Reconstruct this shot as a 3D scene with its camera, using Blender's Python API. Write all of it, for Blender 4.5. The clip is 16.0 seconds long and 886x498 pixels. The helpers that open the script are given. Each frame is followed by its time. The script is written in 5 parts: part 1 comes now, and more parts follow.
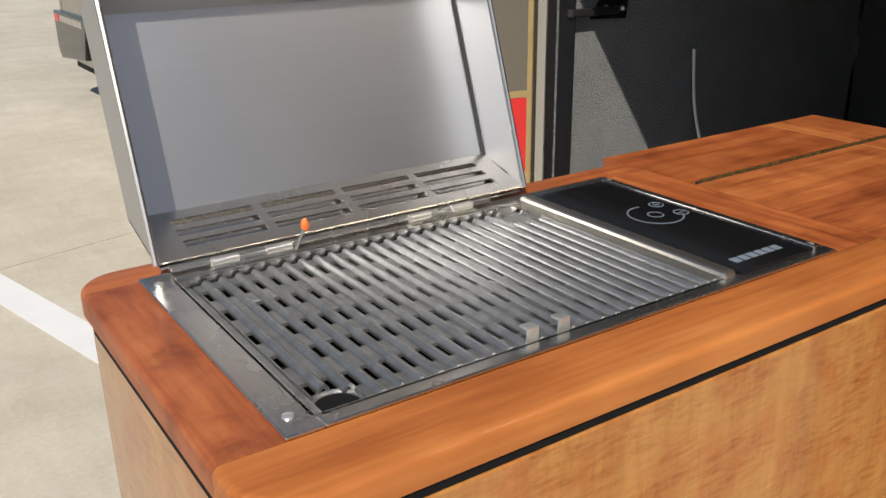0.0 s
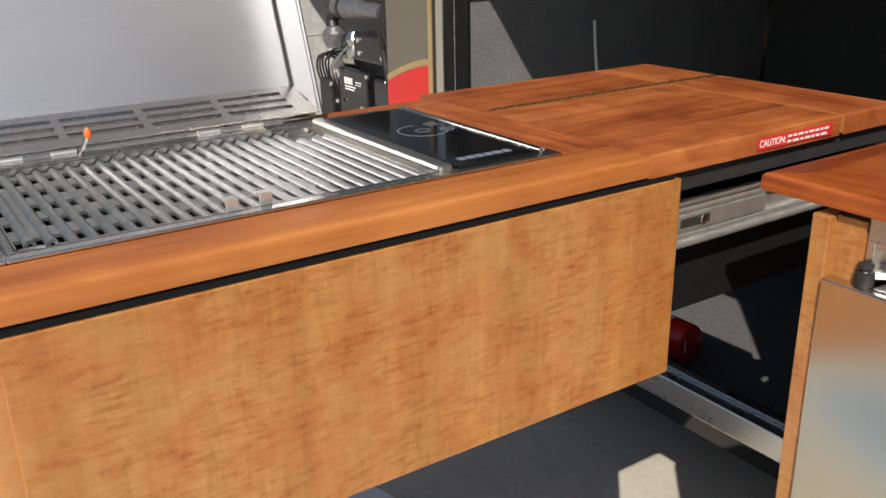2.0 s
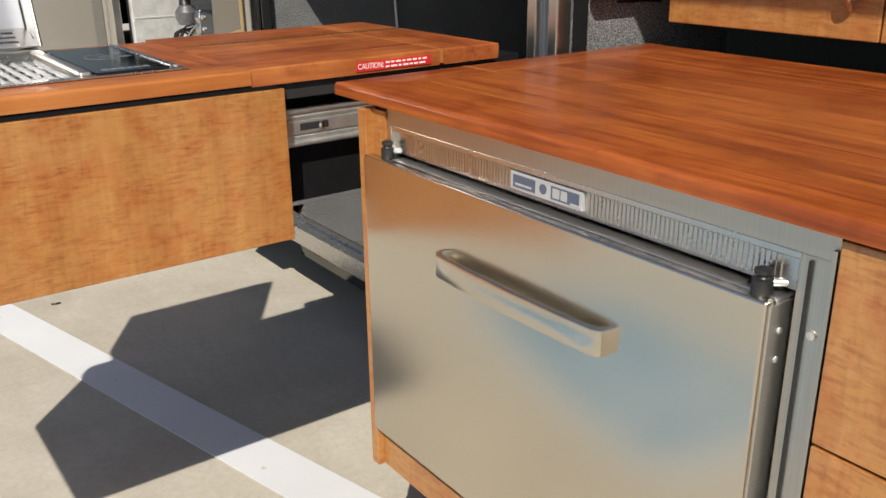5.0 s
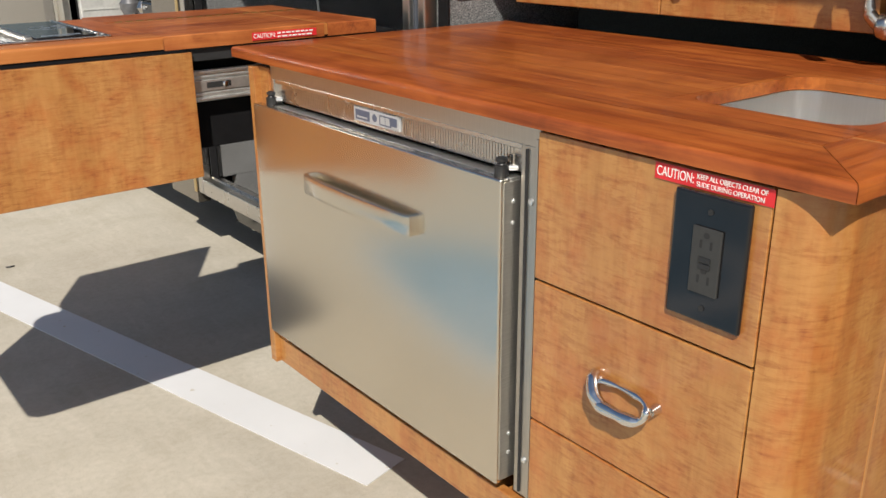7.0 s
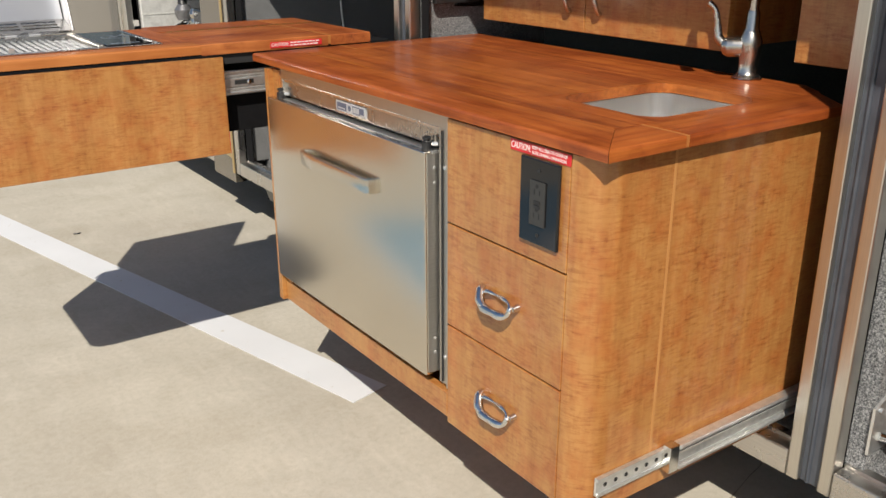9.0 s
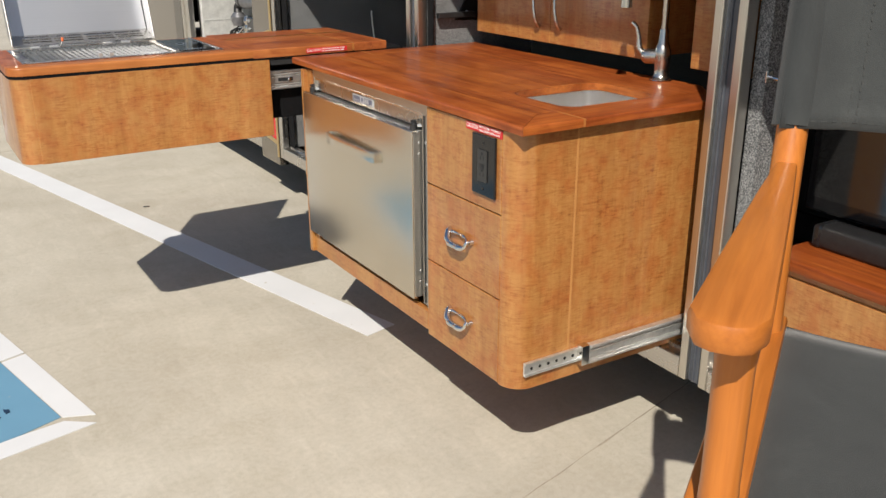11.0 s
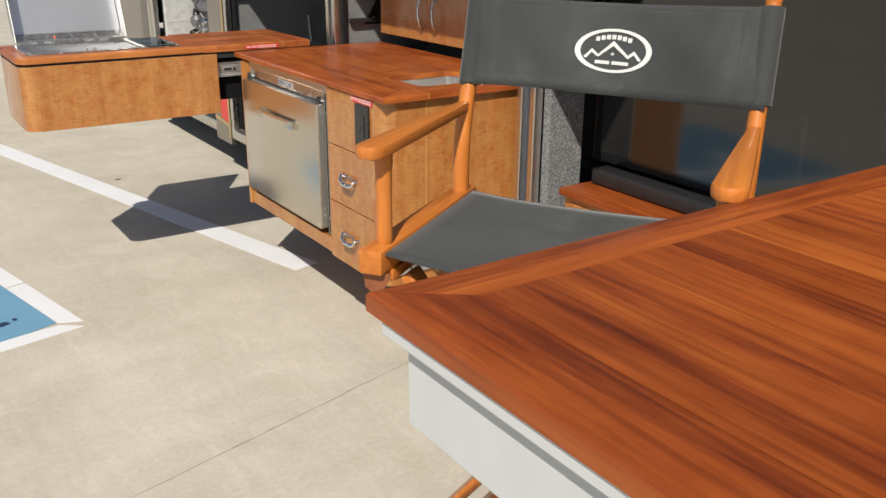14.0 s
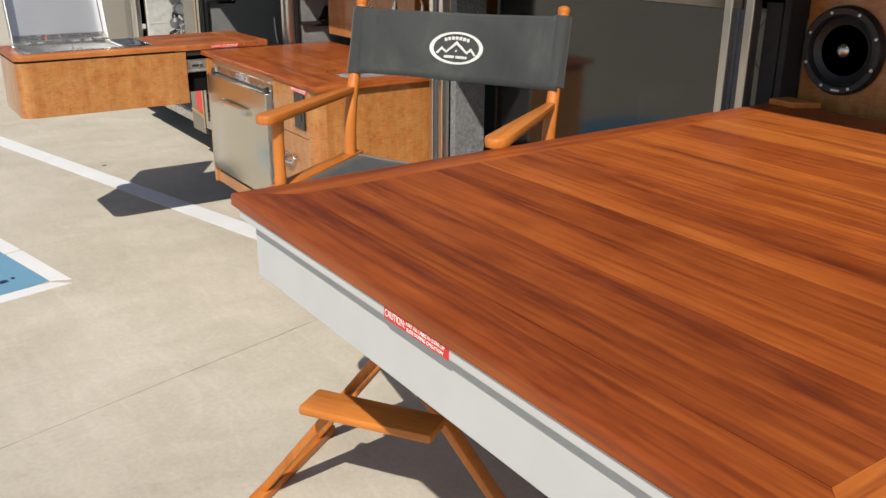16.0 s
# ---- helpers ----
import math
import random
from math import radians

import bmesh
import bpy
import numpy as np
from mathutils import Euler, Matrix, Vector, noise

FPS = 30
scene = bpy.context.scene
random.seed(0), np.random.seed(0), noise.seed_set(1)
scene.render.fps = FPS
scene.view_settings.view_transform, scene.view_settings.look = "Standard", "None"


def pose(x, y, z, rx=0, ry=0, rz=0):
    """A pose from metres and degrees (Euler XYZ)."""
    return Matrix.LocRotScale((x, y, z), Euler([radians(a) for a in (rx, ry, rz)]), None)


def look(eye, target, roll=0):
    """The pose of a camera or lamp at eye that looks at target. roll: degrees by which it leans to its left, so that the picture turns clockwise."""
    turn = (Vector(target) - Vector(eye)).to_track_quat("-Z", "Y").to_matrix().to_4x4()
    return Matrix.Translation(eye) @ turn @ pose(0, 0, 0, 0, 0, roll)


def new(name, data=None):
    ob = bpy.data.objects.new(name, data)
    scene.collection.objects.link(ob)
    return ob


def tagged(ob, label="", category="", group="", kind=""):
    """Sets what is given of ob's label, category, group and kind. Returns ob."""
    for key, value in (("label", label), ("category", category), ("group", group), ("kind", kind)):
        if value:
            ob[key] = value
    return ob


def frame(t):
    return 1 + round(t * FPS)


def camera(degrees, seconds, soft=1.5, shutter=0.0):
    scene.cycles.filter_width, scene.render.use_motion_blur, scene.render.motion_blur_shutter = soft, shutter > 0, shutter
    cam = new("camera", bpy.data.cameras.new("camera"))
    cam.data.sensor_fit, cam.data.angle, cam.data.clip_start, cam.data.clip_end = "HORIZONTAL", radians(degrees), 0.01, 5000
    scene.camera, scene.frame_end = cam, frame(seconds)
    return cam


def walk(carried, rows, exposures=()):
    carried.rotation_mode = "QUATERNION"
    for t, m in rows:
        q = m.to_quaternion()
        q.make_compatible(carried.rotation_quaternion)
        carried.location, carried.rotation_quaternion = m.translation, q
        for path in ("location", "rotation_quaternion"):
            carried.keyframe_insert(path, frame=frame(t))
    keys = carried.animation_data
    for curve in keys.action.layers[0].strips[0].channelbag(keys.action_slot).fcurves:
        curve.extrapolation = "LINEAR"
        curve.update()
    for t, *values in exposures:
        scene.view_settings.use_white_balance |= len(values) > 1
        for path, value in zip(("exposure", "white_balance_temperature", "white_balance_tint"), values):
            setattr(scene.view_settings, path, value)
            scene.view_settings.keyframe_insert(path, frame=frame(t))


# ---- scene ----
cam = camera(53.2, 16.0)
PATH = [
    (0, (0.0, 0.001, 1.227), (1.038, 1.561, 0.528), -0.8),
    (0.5, (0.041, -0.025, 1.211), (1.083, 1.533, 0.514), -0.8),
    (1, (0.074, -0.086, 1.197), (1.113, 1.476, 0.504), -1.1),
    (1.5, (0.106, -0.161, 1.182), (1.142, 1.404, 0.491), -1.2),
    (2, (0.14, -0.244, 1.158), (1.171, 1.324, 0.465), -1.1),
    (2.5, (0.156, -0.351, 1.168), (1.201, 1.208, 0.478), -1.0),
    (3, (0.175, -0.457, 1.193), (1.216, 1.104, 0.5), -1.0),
    (3.5, (0.194, -0.547, 1.185), (1.239, 1.01, 0.492), -0.7),
    (4, (0.223, -0.637, 1.169), (1.283, 0.91, 0.474), -0.7),
    (4.5, (0.255, -0.725, 1.147), (1.339, 0.804, 0.448), -0.6),
    (5, (0.286, -0.81, 1.121), (1.388, 0.707, 0.427), -0.6),
    (5.2, (0.294, -0.841, 1.109), (1.406, 0.668, 0.412), -0.6),
    (7.3, (0.191, -1.262, 1.115), (1.357, 0.208, 0.423), -0.4),
    (7.5, (0.185, -1.309, 1.122), (1.342, 0.168, 0.43), -0.5),
    (8, (0.153, -1.432, 1.142), (1.281, 0.065, 0.447), -0.4),
    (10.5, (-0.078, -2.088, 1.273), (0.928, -0.501, 0.585), -0.1),
    (11, (-0.138, -2.245, 1.29), (0.853, -0.652, 0.597), -0.1),
    (11.5, (-0.232, -2.383, 1.312), (0.763, -0.794, 0.615), 0.0),
    (12, (-0.289, -2.524, 1.337), (0.726, -0.949, 0.637), -0.0),
    (12.5, (-0.314, -2.676, 1.347), (0.719, -1.112, 0.651), 0.1),
    (13, (-0.32, -2.829, 1.367), (0.718, -1.267, 0.673), 0.3),
    (13.5, (-0.334, -2.956, 1.376), (0.714, -1.399, 0.684), 0.5),
    (14, (-0.387, -3.102, 1.389), (0.664, -1.547, 0.699), 0.5),
    (14.5, (-0.438, -3.253, 1.416), (0.61, -1.695, 0.726), 0.5),
    (15, (-0.45, -3.407, 1.434), (0.605, -1.853, 0.748), 0.6),
    (15.5, (-0.467, -3.596, 1.454), (0.591, -2.044, 0.766), 0.4),
    (16, (-0.5, -3.752, 1.467), (0.56, -2.203, 0.775), 0.4),
]
walk(cam, [(t, look(eye, target, roll)) for t, eye, target, roll in PATH], [(0.0, 0.12), (16.0, 0.12)])

# ---- world, sun, exposure ----
SUN_WAY = Vector((0.668, 0.728, -1.0)).normalized()
w = bpy.data.worlds.new("sky")
scene.world = w
w.use_nodes = True
sky = w.node_tree.nodes.new("ShaderNodeTexSky")
sky.sky_type = "NISHITA"
sky.sun_disc = False
sky.sun_elevation = math.asin(-SUN_WAY.z)
sky.sun_rotation = math.atan2(-SUN_WAY.x, -SUN_WAY.y)
bg = w.node_tree.nodes["Background"]
w.node_tree.links.new(sky.outputs[0], bg.inputs[0])
bg.inputs[1].default_value = 0.08
sun = new("sun", bpy.data.lights.new("sun", "SUN"))
sun.data.energy = 4.9
sun.data.angle = radians(0.53)
sun.data.color = (1.0, 0.93, 0.82)
sun.matrix_world = look((-4, -4.5, 6), Vector((-4, -4.5, 6)) + SUN_WAY)


# ---- materials ----
def nodes_of(name):
    m = bpy.data.materials.new(name)
    m.use_nodes = True
    t = m.node_tree
    return m, t, t.nodes["Principled BSDF"]


def put(t, kind, **values):
    n = t.nodes.new(kind)
    for k, v in values.items():
        if k in n.inputs:
            n.inputs[k].default_value = v
    return n


def ramp(t, fac, stops):
    r = t.nodes.new("ShaderNodeValToRGB")
    while len(r.color_ramp.elements) < len(stops):
        r.color_ramp.elements.new(0.5)
    for e, (p, c) in zip(r.color_ramp.elements, stops):
        e.position, e.color = p, (*c, 1)
    t.links.new(fac, r.inputs[0])
    return r.outputs[0]


def mapped(t, scale, kind="Object", spread=0.0):
    """Coordinates stretched by scale; spread: shifts them object by object."""
    c = t.nodes.new("ShaderNodeTexCoord")
    mp = t.nodes.new("ShaderNodeMapping")
    mp.inputs["Scale"].default_value = scale
    t.links.new(c.outputs[kind], mp.inputs[0])
    if spread:
        info = t.nodes.new("ShaderNodeObjectInfo")
        mul = put(t, "ShaderNodeMath")
        mul.operation = "MULTIPLY"
        mul.inputs[1].default_value = spread
        t.links.new(info.outputs["Random"], mul.inputs[0])
        t.links.new(mul.outputs[0], mp.inputs["Location"])
    return mp.outputs[0]


def noise_tex(t, vec, scale, detail=4, rough=0.55, distort=0.0):
    n = put(t, "ShaderNodeTexNoise", Scale=scale, Detail=detail, Roughness=rough, Distortion=distort)
    t.links.new(vec, n.inputs["Vector"])
    return n.outputs[0]


def mix(t, fac, a, b, mode="MIX"):
    m = t.nodes.new("ShaderNodeMix")
    m.data_type, m.blend_type = "RGBA", mode
    for sock, v in ((m.inputs[0], fac), (m.inputs[6], a), (m.inputs[7], b)):
        if isinstance(v, (int, float)):
            sock.default_value = v
        elif isinstance(v, tuple):
            sock.default_value = (*v, 1)
        else:
            t.links.new(v, sock)
    return m.outputs[2]


def bump(t, b, height, strength, dist=0.002):
    n = put(t, "ShaderNodeBump", Strength=strength, Distance=dist)
    t.links.new(height, n.inputs["Height"])
    t.links.new(n.outputs[0], b.inputs["Normal"])


def plain(name, col, rough=0.5, metal=0.0, vary=0.12, scale=30, coat=0.0, bumps=0.0):
    m, t, b = nodes_of(name)
    v = mapped(t, (1, 1, 1))
    n = noise_tex(t, v, scale, 5)
    dark = tuple(c * (1 - vary) for c in col)
    light = tuple(min(1, c * (1 + vary)) for c in col)
    t.links.new(ramp(t, n, [(0.3, dark), (0.7, light)]), b.inputs["Base Color"])
    big = noise_tex(t, v, scale * 0.15, 3)
    rr = put(t, "ShaderNodeMapRange")
    rr.inputs["To Min"].default_value, rr.inputs["To Max"].default_value = rough * 0.85, min(1, rough * 1.2)
    t.links.new(big, rr.inputs[0])
    t.links.new(rr.outputs[0], b.inputs["Roughness"])
    b.inputs["Metallic"].default_value = metal
    b.inputs["Coat Weight"].default_value = coat
    b.inputs["Coat Roughness"].default_value = 0.08
    if bumps:
        bump(t, b, n, bumps)
    return m


def timber(name, axis, stops, rough=0.36, coat=0.25, grain=1.0, spread=9.0, tone=0.75, stain=0.22):
    """Varnished wood with its grain along one axis; boards differ by their own random number."""
    m, t, b = nodes_of(name)
    s = [9.0, 9.0, 9.0]
    s[axis] = 0.62
    v = mapped(t, tuple(s), spread=spread)
    wavy = noise_tex(t, v, 1.1 * grain, 5, 0.6, 1.5)
    fine = noise_tex(t, v, 13.0 * grain, 6, 0.68, 0.5)
    s2 = [115.0, 115.0, 115.0]
    s2[axis] = 3.5
    pores = noise_tex(t, mapped(t, tuple(s2), spread=spread), 1.0, 3, 0.6)
    fac = mix(t, 0.36, wavy, fine)
    col = ramp(t, fac, stops)
    info = t.nodes.new("ShaderNodeObjectInfo")
    shade = ramp(t, info.outputs["Random"], [(0.0, (0.60, 0.50, 0.45)), (0.35, (0.84, 0.76, 0.72)), (0.65, (1.0, 0.98, 0.95)), (0.85, (1.02, 1.14, 1.10)), (1.0, (1.10, 1.22, 1.20))])
    col = mix(t, tone, col, mix(t, 1.0, col, shade, "MULTIPLY"))
    streak = ramp(t, pores, [(0.35, (0.5, 0.4, 0.34)), (0.55, (1, 1, 1))])
    col = mix(t, 0.55 if tone > 0.6 else 0.22, col, mix(t, 1.0, col, streak, "MULTIPLY"))
    blot = noise_tex(t, mapped(t, (1, 1, 1)), 7.0, 4)
    col = mix(t, min(stain, 0.5), col, mix(t, 1.0, col, ramp(t, blot, [(0.35, (0.55, 0.42, 0.38)), (0.62, (1.0, 1.0, 1.0))]), "MULTIPLY"))
    if stain > 0.4:
        spots = noise_tex(t, mapped(t, (1, 1, 1), spread=2.0), 19.0, 6, 0.62, 0.3)
        col = mix(t, stain, col, mix(t, 1.0, col, ramp(t, spots, [(0.30, (0.42, 0.30, 0.28)), (0.45, (0.86, 0.78, 0.76)), (0.56, (1.0, 1.0, 1.0)), (0.70, (1.12, 1.14, 1.15))]), "MULTIPLY"))
    t.links.new(col, b.inputs["Base Color"])
    worn = noise_tex(t, mapped(t, (1, 1, 1)), 14.0, 5)
    rr = put(t, "ShaderNodeMapRange")
    rr.inputs["To Min"].default_value, rr.inputs["To Max"].default_value = rough * 0.7, rough * 1.5
    t.links.new(worn, rr.inputs[0])
    t.links.new(rr.outputs[0], b.inputs["Roughness"])
    b.inputs["Coat Weight"].default_value = coat
    b.inputs["Coat Roughness"].default_value = 0.12
    b.inputs["Specular IOR Level"].default_value = 0.35
    bump(t, b, pores, 0.10, 0.0006)
    return m


TEAK = [(0.30, (0.085, 0.019, 0.007)), (0.40, (0.235, 0.050, 0.011)), (0.48, (0.375, 0.090, 0.016)), (0.57, (0.46, 0.125, 0.022)), (0.70, (0.56, 0.185, 0.036))]
WORN = [(0.34, (0.185, 0.045, 0.015)), (0.44, (0.315, 0.085, 0.024)), (0.52, (0.405, 0.120, 0.033)), (0.66, (0.50, 0.180, 0.055))]
EDGE = [(0.34, (0.195, 0.054, 0.014)), (0.44, (0.325, 0.098, 0.023)), (0.52, (0.40, 0.132, 0.031)), (0.66, (0.48, 0.185, 0.050))]
edge_x = timber("worn_pale_teak_edge", 0, EDGE, 0.42, 0.12, 0.9, 9.0, 0.1, 0.35)
worn_x = timber("worn_teak_grain_x", 0, WORN, 0.42, 0.12, 0.9, 9.0, 0.35, 0.6)
worn_y = timber("worn_teak_grain_y", 1, WORN, 0.42, 0.12, 0.9, 9.0, 0.35, 0.6)
teak_x = timber("teak_grain_x", 0, TEAK, 0.42, 0.10, 0.75, tone=0.9, stain=0.3)
teak_y = timber("teak_grain_y", 1, TEAK, 0.42, 0.10, 0.75, tone=0.9, stain=0.3)
DARK_TEAK = [(0.30, (0.105, 0.026, 0.010)), (0.40, (0.265, 0.060, 0.015)), (0.49, (0.385, 0.100, 0.022)), (0.60, (0.475, 0.145, 0.030)), (0.72, (0.55, 0.195, 0.045))]
aged_x = timber("aged_teak_grain_x", 0, DARK_TEAK, 0.36, 0.18, 0.7, tone=0.62, stain=0.46)
aged_y = timber("aged_teak_grain_y", 1, DARK_TEAK, 0.36, 0.18, 0.7, tone=0.62, stain=0.46)
RUDDY = [(0.34, (0.19, 0.050, 0.019)), (0.44, (0.32, 0.090, 0.030)), (0.52, (0.40, 0.125, 0.042)), (0.66, (0.48, 0.180, 0.065))]
ruddy_y = timber("ruddy_worn_teak", 1, RUDDY, 0.45, 0.08, 0.9, 9.0, 0.1, 0.75)
HONEY = [(0.3, (0.38, 0.118, 0.020)), (0.5, (0.52, 0.172, 0.030)), (0.7, (0.61, 0.225, 0.044))]
honey_x = timber("honey_beech_x", 0, HONEY, 0.36, 0.22, 1.2, 3.0, 0.2)
honey_y = timber("honey_beech_y", 1, HONEY, 0.36, 0.22, 1.2, 3.0, 0.2)
honey_z = timber("honey_beech_z", 2, HONEY, 0.36, 0.22, 1.2, 3.0, 0.2)
inlay_m = plain("pale_inlay", (0.40, 0.150, 0.040), 0.35, 0, 0.1, 60)


def figured(name):
    """Glossy figured veneer: upright grain crossed by broken horizontal flecks and red blotches."""
    m, t, b = nodes_of(name)
    up = noise_tex(t, mapped(t, (13, 13, 0.9)), 2.4, 5, 0.6, 0.3)
    cross = noise_tex(t, mapped(t, (34, 34, 190)), 1.0, 4, 0.68, 0.5)
    threads = noise_tex(t, mapped(t, (120, 120, 26)), 1.0, 3, 0.6, 0.2)
    patch = noise_tex(t, mapped(t, (1, 1, 1.3)), 17.0, 4, 0.65)
    col = ramp(t, up, [(0.3, (0.355, 0.156, 0.042)), (0.5, (0.412, 0.192, 0.055)), (0.7, (0.465, 0.230, 0.070))])
    weave = mix(t, 0.32, ramp(t, cross, [(0.34, (0.60, 0.40, 0.32)), (0.45, (0.84, 0.71, 0.64)), (0.56, (1.03, 1.03, 1.03))]), ramp(t, threads, [(0.34, (0.62, 0.48, 0.42)), (0.5, (1, 1, 1))]))
    weight = ramp(t, patch, [(0.34, (0.18, 0.18, 0.18)), (0.58, (1.0, 1.0, 1.0))])
    col = mix(t, weight, col, mix(t, 1.0, col, weave, "MULTIPLY"))
    red = ramp(t, noise_tex(t, mapped(t, (1, 1, 0.9)), 19.0, 5, 0.65), [(0.36, (0.90, 0.60, 0.50)), (0.56, (1.0, 1.0, 1.0))])
    col = mix(t, 0.7, col, mix(t, 1.0, col, red, "MULTIPLY"))
    t.links.new(col, b.inputs["Base Color"])
    b.inputs["Roughness"].default_value = 0.38
    b.inputs["Coat Weight"].default_value = 0.55
    b.inputs["Coat Roughness"].default_value = 0.07
    bump(t, b, noise_tex(t, mapped(t, (1, 1, 1)), 6.0, 2), 0.05, 0.004)
    return m


veneer = figured("figured_veneer")


def brushed(name, axis, col=(0.68, 0.66, 0.63), rough=0.27, strength=0.03, low=0.88):
    m, t, b = nodes_of(name)
    s = [420.0, 420.0, 420.0]
    s[axis] = 4.0
    n = noise_tex(t, mapped(t, tuple(s)), 1.0, 3, 0.6)
    smear = noise_tex(t, mapped(t, (1, 1, 1)), 8.0, 5, 0.6)
    t.links.new(ramp(t, n, [(0.3, tuple(c * low for c in col)), (0.7, col)]), b.inputs["Base Color"])
    b.inputs["Metallic"].default_value = 1.0
    rr = put(t, "ShaderNodeMapRange")
    rr.inputs["To Min"].default_value, rr.inputs["To Max"].default_value = rough * 0.9, rough * 1.12
    t.links.new(smear, rr.inputs[0])
    t.links.new(rr.outputs[0], b.inputs["Roughness"])
    bump(t, b, n, strength, 0.0004)
    return m


steel_x = brushed("brushed_steel_x", 0)
steel_y = brushed("brushed_steel_y", 1)
steel_z = brushed("brushed_steel_z", 2)
post_steel = brushed("bay_post_steel", 2, (0.72, 0.69, 0.63), 0.30, 0.02, 0.9)
channel_grey = plain("slate_channel", (0.085, 0.095, 0.115), 0.32, 0.3, 0.15, 20)
lid_steel = brushed("satin_lid_steel", 0, (0.55, 0.555, 0.57), 0.40, 0.01, 0.96)
door_steel = brushed("satin_fridge_steel", 2, (0.70, 0.655, 0.57), 0.25, 0.003, 0.985)
frame_steel = brushed("dull_frame_steel", 2, (0.58, 0.55, 0.50), 0.36, 0.02)
sink_steel = brushed("satin_sink_steel", 0, (0.82, 0.81, 0.79), 0.38, 0.02)
bowl_steel = brushed("bright_bowl_steel", 2, (0.90, 0.89, 0.86), 0.34, 0.01, 0.95)
chrome = plain("polished_chrome", (0.75, 0.74, 0.72), 0.10, 1.0, 0.05, 40)
zinc = plain("zinc_plated_steel", (0.78, 0.79, 0.78), 0.30, 0.85, 0.12, 60)
nickel = plain("brushed_nickel", (0.60, 0.57, 0.52), 0.25, 1.0, 0.06, 60)
black_gloss = plain("black_gloss_paint", (0.012, 0.012, 0.013), 0.10, 0, 0.2, 20)
black_satin = plain("black_satin_plastic", (0.018, 0.018, 0.019), 0.42, 0, 0.25, 60, bumps=0.05)
black_deep = plain("deep_matte_black", (0.007, 0.007, 0.008), 0.9, 0, 0.2, 40)
black_deep.node_tree.nodes["Principled BSDF"].inputs["Specular IOR Level"].default_value = 0.15
dark_carpet = plain("charcoal_bay_carpet", (0.030, 0.032, 0.031), 0.95, 0, 0.5, 260, bumps=0.5)
black_dull = plain("black_dull_board", (0.016, 0.016, 0.017), 0.75, 0, 0.3, 30, bumps=0.1)
glass_black = plain("black_ceramic_glass", (0.008, 0.008, 0.009), 0.06, 0, 0.1, 30)
tv_glass = plain("dark_screen_glass", (0.014, 0.014, 0.013), 0.08, 0, 0.05, 10)
tv_glass.node_tree.nodes["Principled BSDF"].inputs["IOR"].default_value = 1.75
iron = plain("seasoned_cast_aluminium", (0.27, 0.275, 0.28), 0.36, 0.8, 0.18, 70, bumps=0.02)
white_paint = plain("grey_white_enamel", (0.52, 0.535, 0.54), 0.35, 0, 0.03, 12)
label_white = plain("label_white", (0.80, 0.79, 0.76), 0.45, 0, 0.04, 30)
label_red = plain("label_red", (0.62, 0.025, 0.03), 0.4, 0, 0.08, 30)
label_navy = plain("label_navy", (0.02, 0.03, 0.11), 0.4, 0, 0.08, 30)
red_gloss = plain("red_enamel", (0.62, 0.015, 0.015), 0.22, 0, 0.06, 20)
gold_paint = plain("gold_coach_paint", (0.46, 0.33, 0.15), 0.3, 0.4, 0.08, 15)
taupe_paint = plain("taupe_coach_paint", (0.215, 0.19, 0.155), 0.18, 0.75, 0.05, 6, coat=0.6)
orange_tip = plain("orange_tip", (0.85, 0.16, 0.03), 0.4, 0, 0.05, 50)
foil = plain("crinkled_foil_board", (0.70, 0.70, 0.675), 0.36, 0.35, 0.14, 34, bumps=1.0)
grey_cast = plain("grey_cast_metal", (0.20, 0.20, 0.21), 0.35, 0.6, 0.2, 40, bumps=0.1)
cable_black = plain("cable_rubber", (0.015, 0.015, 0.015), 0.55, 0, 0.2, 50)
cable_white = plain("cable_white", (0.7, 0.7, 0.68), 0.5, 0, 0.05, 50)
brown_label = plain("brown_leather_tag", (0.22, 0.07, 0.025), 0.55, 0, 0.15, 40)


def carpet_mat():
    m, t, b = nodes_of("speckled_bay_carpet")
    v = mapped(t, (1, 1, 1))
    n = noise_tex(t, v, 330, 3, 0.7)
    n2 = noise_tex(t, v, 14, 3)
    col = ramp(t, n, [(0.36, (0.055, 0.057, 0.06)), (0.5, (0.18, 0.185, 0.19)), (0.64, (0.42, 0.42, 0.42))])
    col = mix(t, 0.4, col, mix(t, 1.0, col, ramp(t, n2, [(0.3, (0.6, 0.6, 0.6)), (0.7, (1, 1, 1))]), "MULTIPLY"))
    t.links.new(col, b.inputs["Base Color"])
    b.inputs["Roughness"].default_value = 0.95
    b.inputs["Specular IOR Level"].default_value = 0.1
    bump(t, b, n, 0.8, 0.003)
    return m


carpet = carpet_mat()


def canvas_mat():
    m, t, b = nodes_of("washed_black_canvas")
    v = mapped(t, (1, 1, 1))
    weave = noise_tex(t, v, 900, 2)
    wash = noise_tex(t, mapped(t, (1, 1, 0.6)), 6, 6, 0.65, 0.6)
    col = ramp(t, wash, [(0.3, (0.022, 0.025, 0.026)), (0.55, (0.035, 0.039, 0.039)), (0.75, (0.064, 0.068, 0.066))])
    col = mix(t, 0.4, col, mix(t, 1.0, col, ramp(t, weave, [(0.3, (0.6, 0.6, 0.6)), (0.7, (1.2, 1.2, 1.2))]), "MULTIPLY"))
    t.links.new(col, b.inputs["Base Color"])
    b.inputs["Roughness"].default_value = 0.85
    b.inputs["Sheen Weight"].default_value = 0.15
    bump(t, b, weave, 0.35, 0.001)
    return m


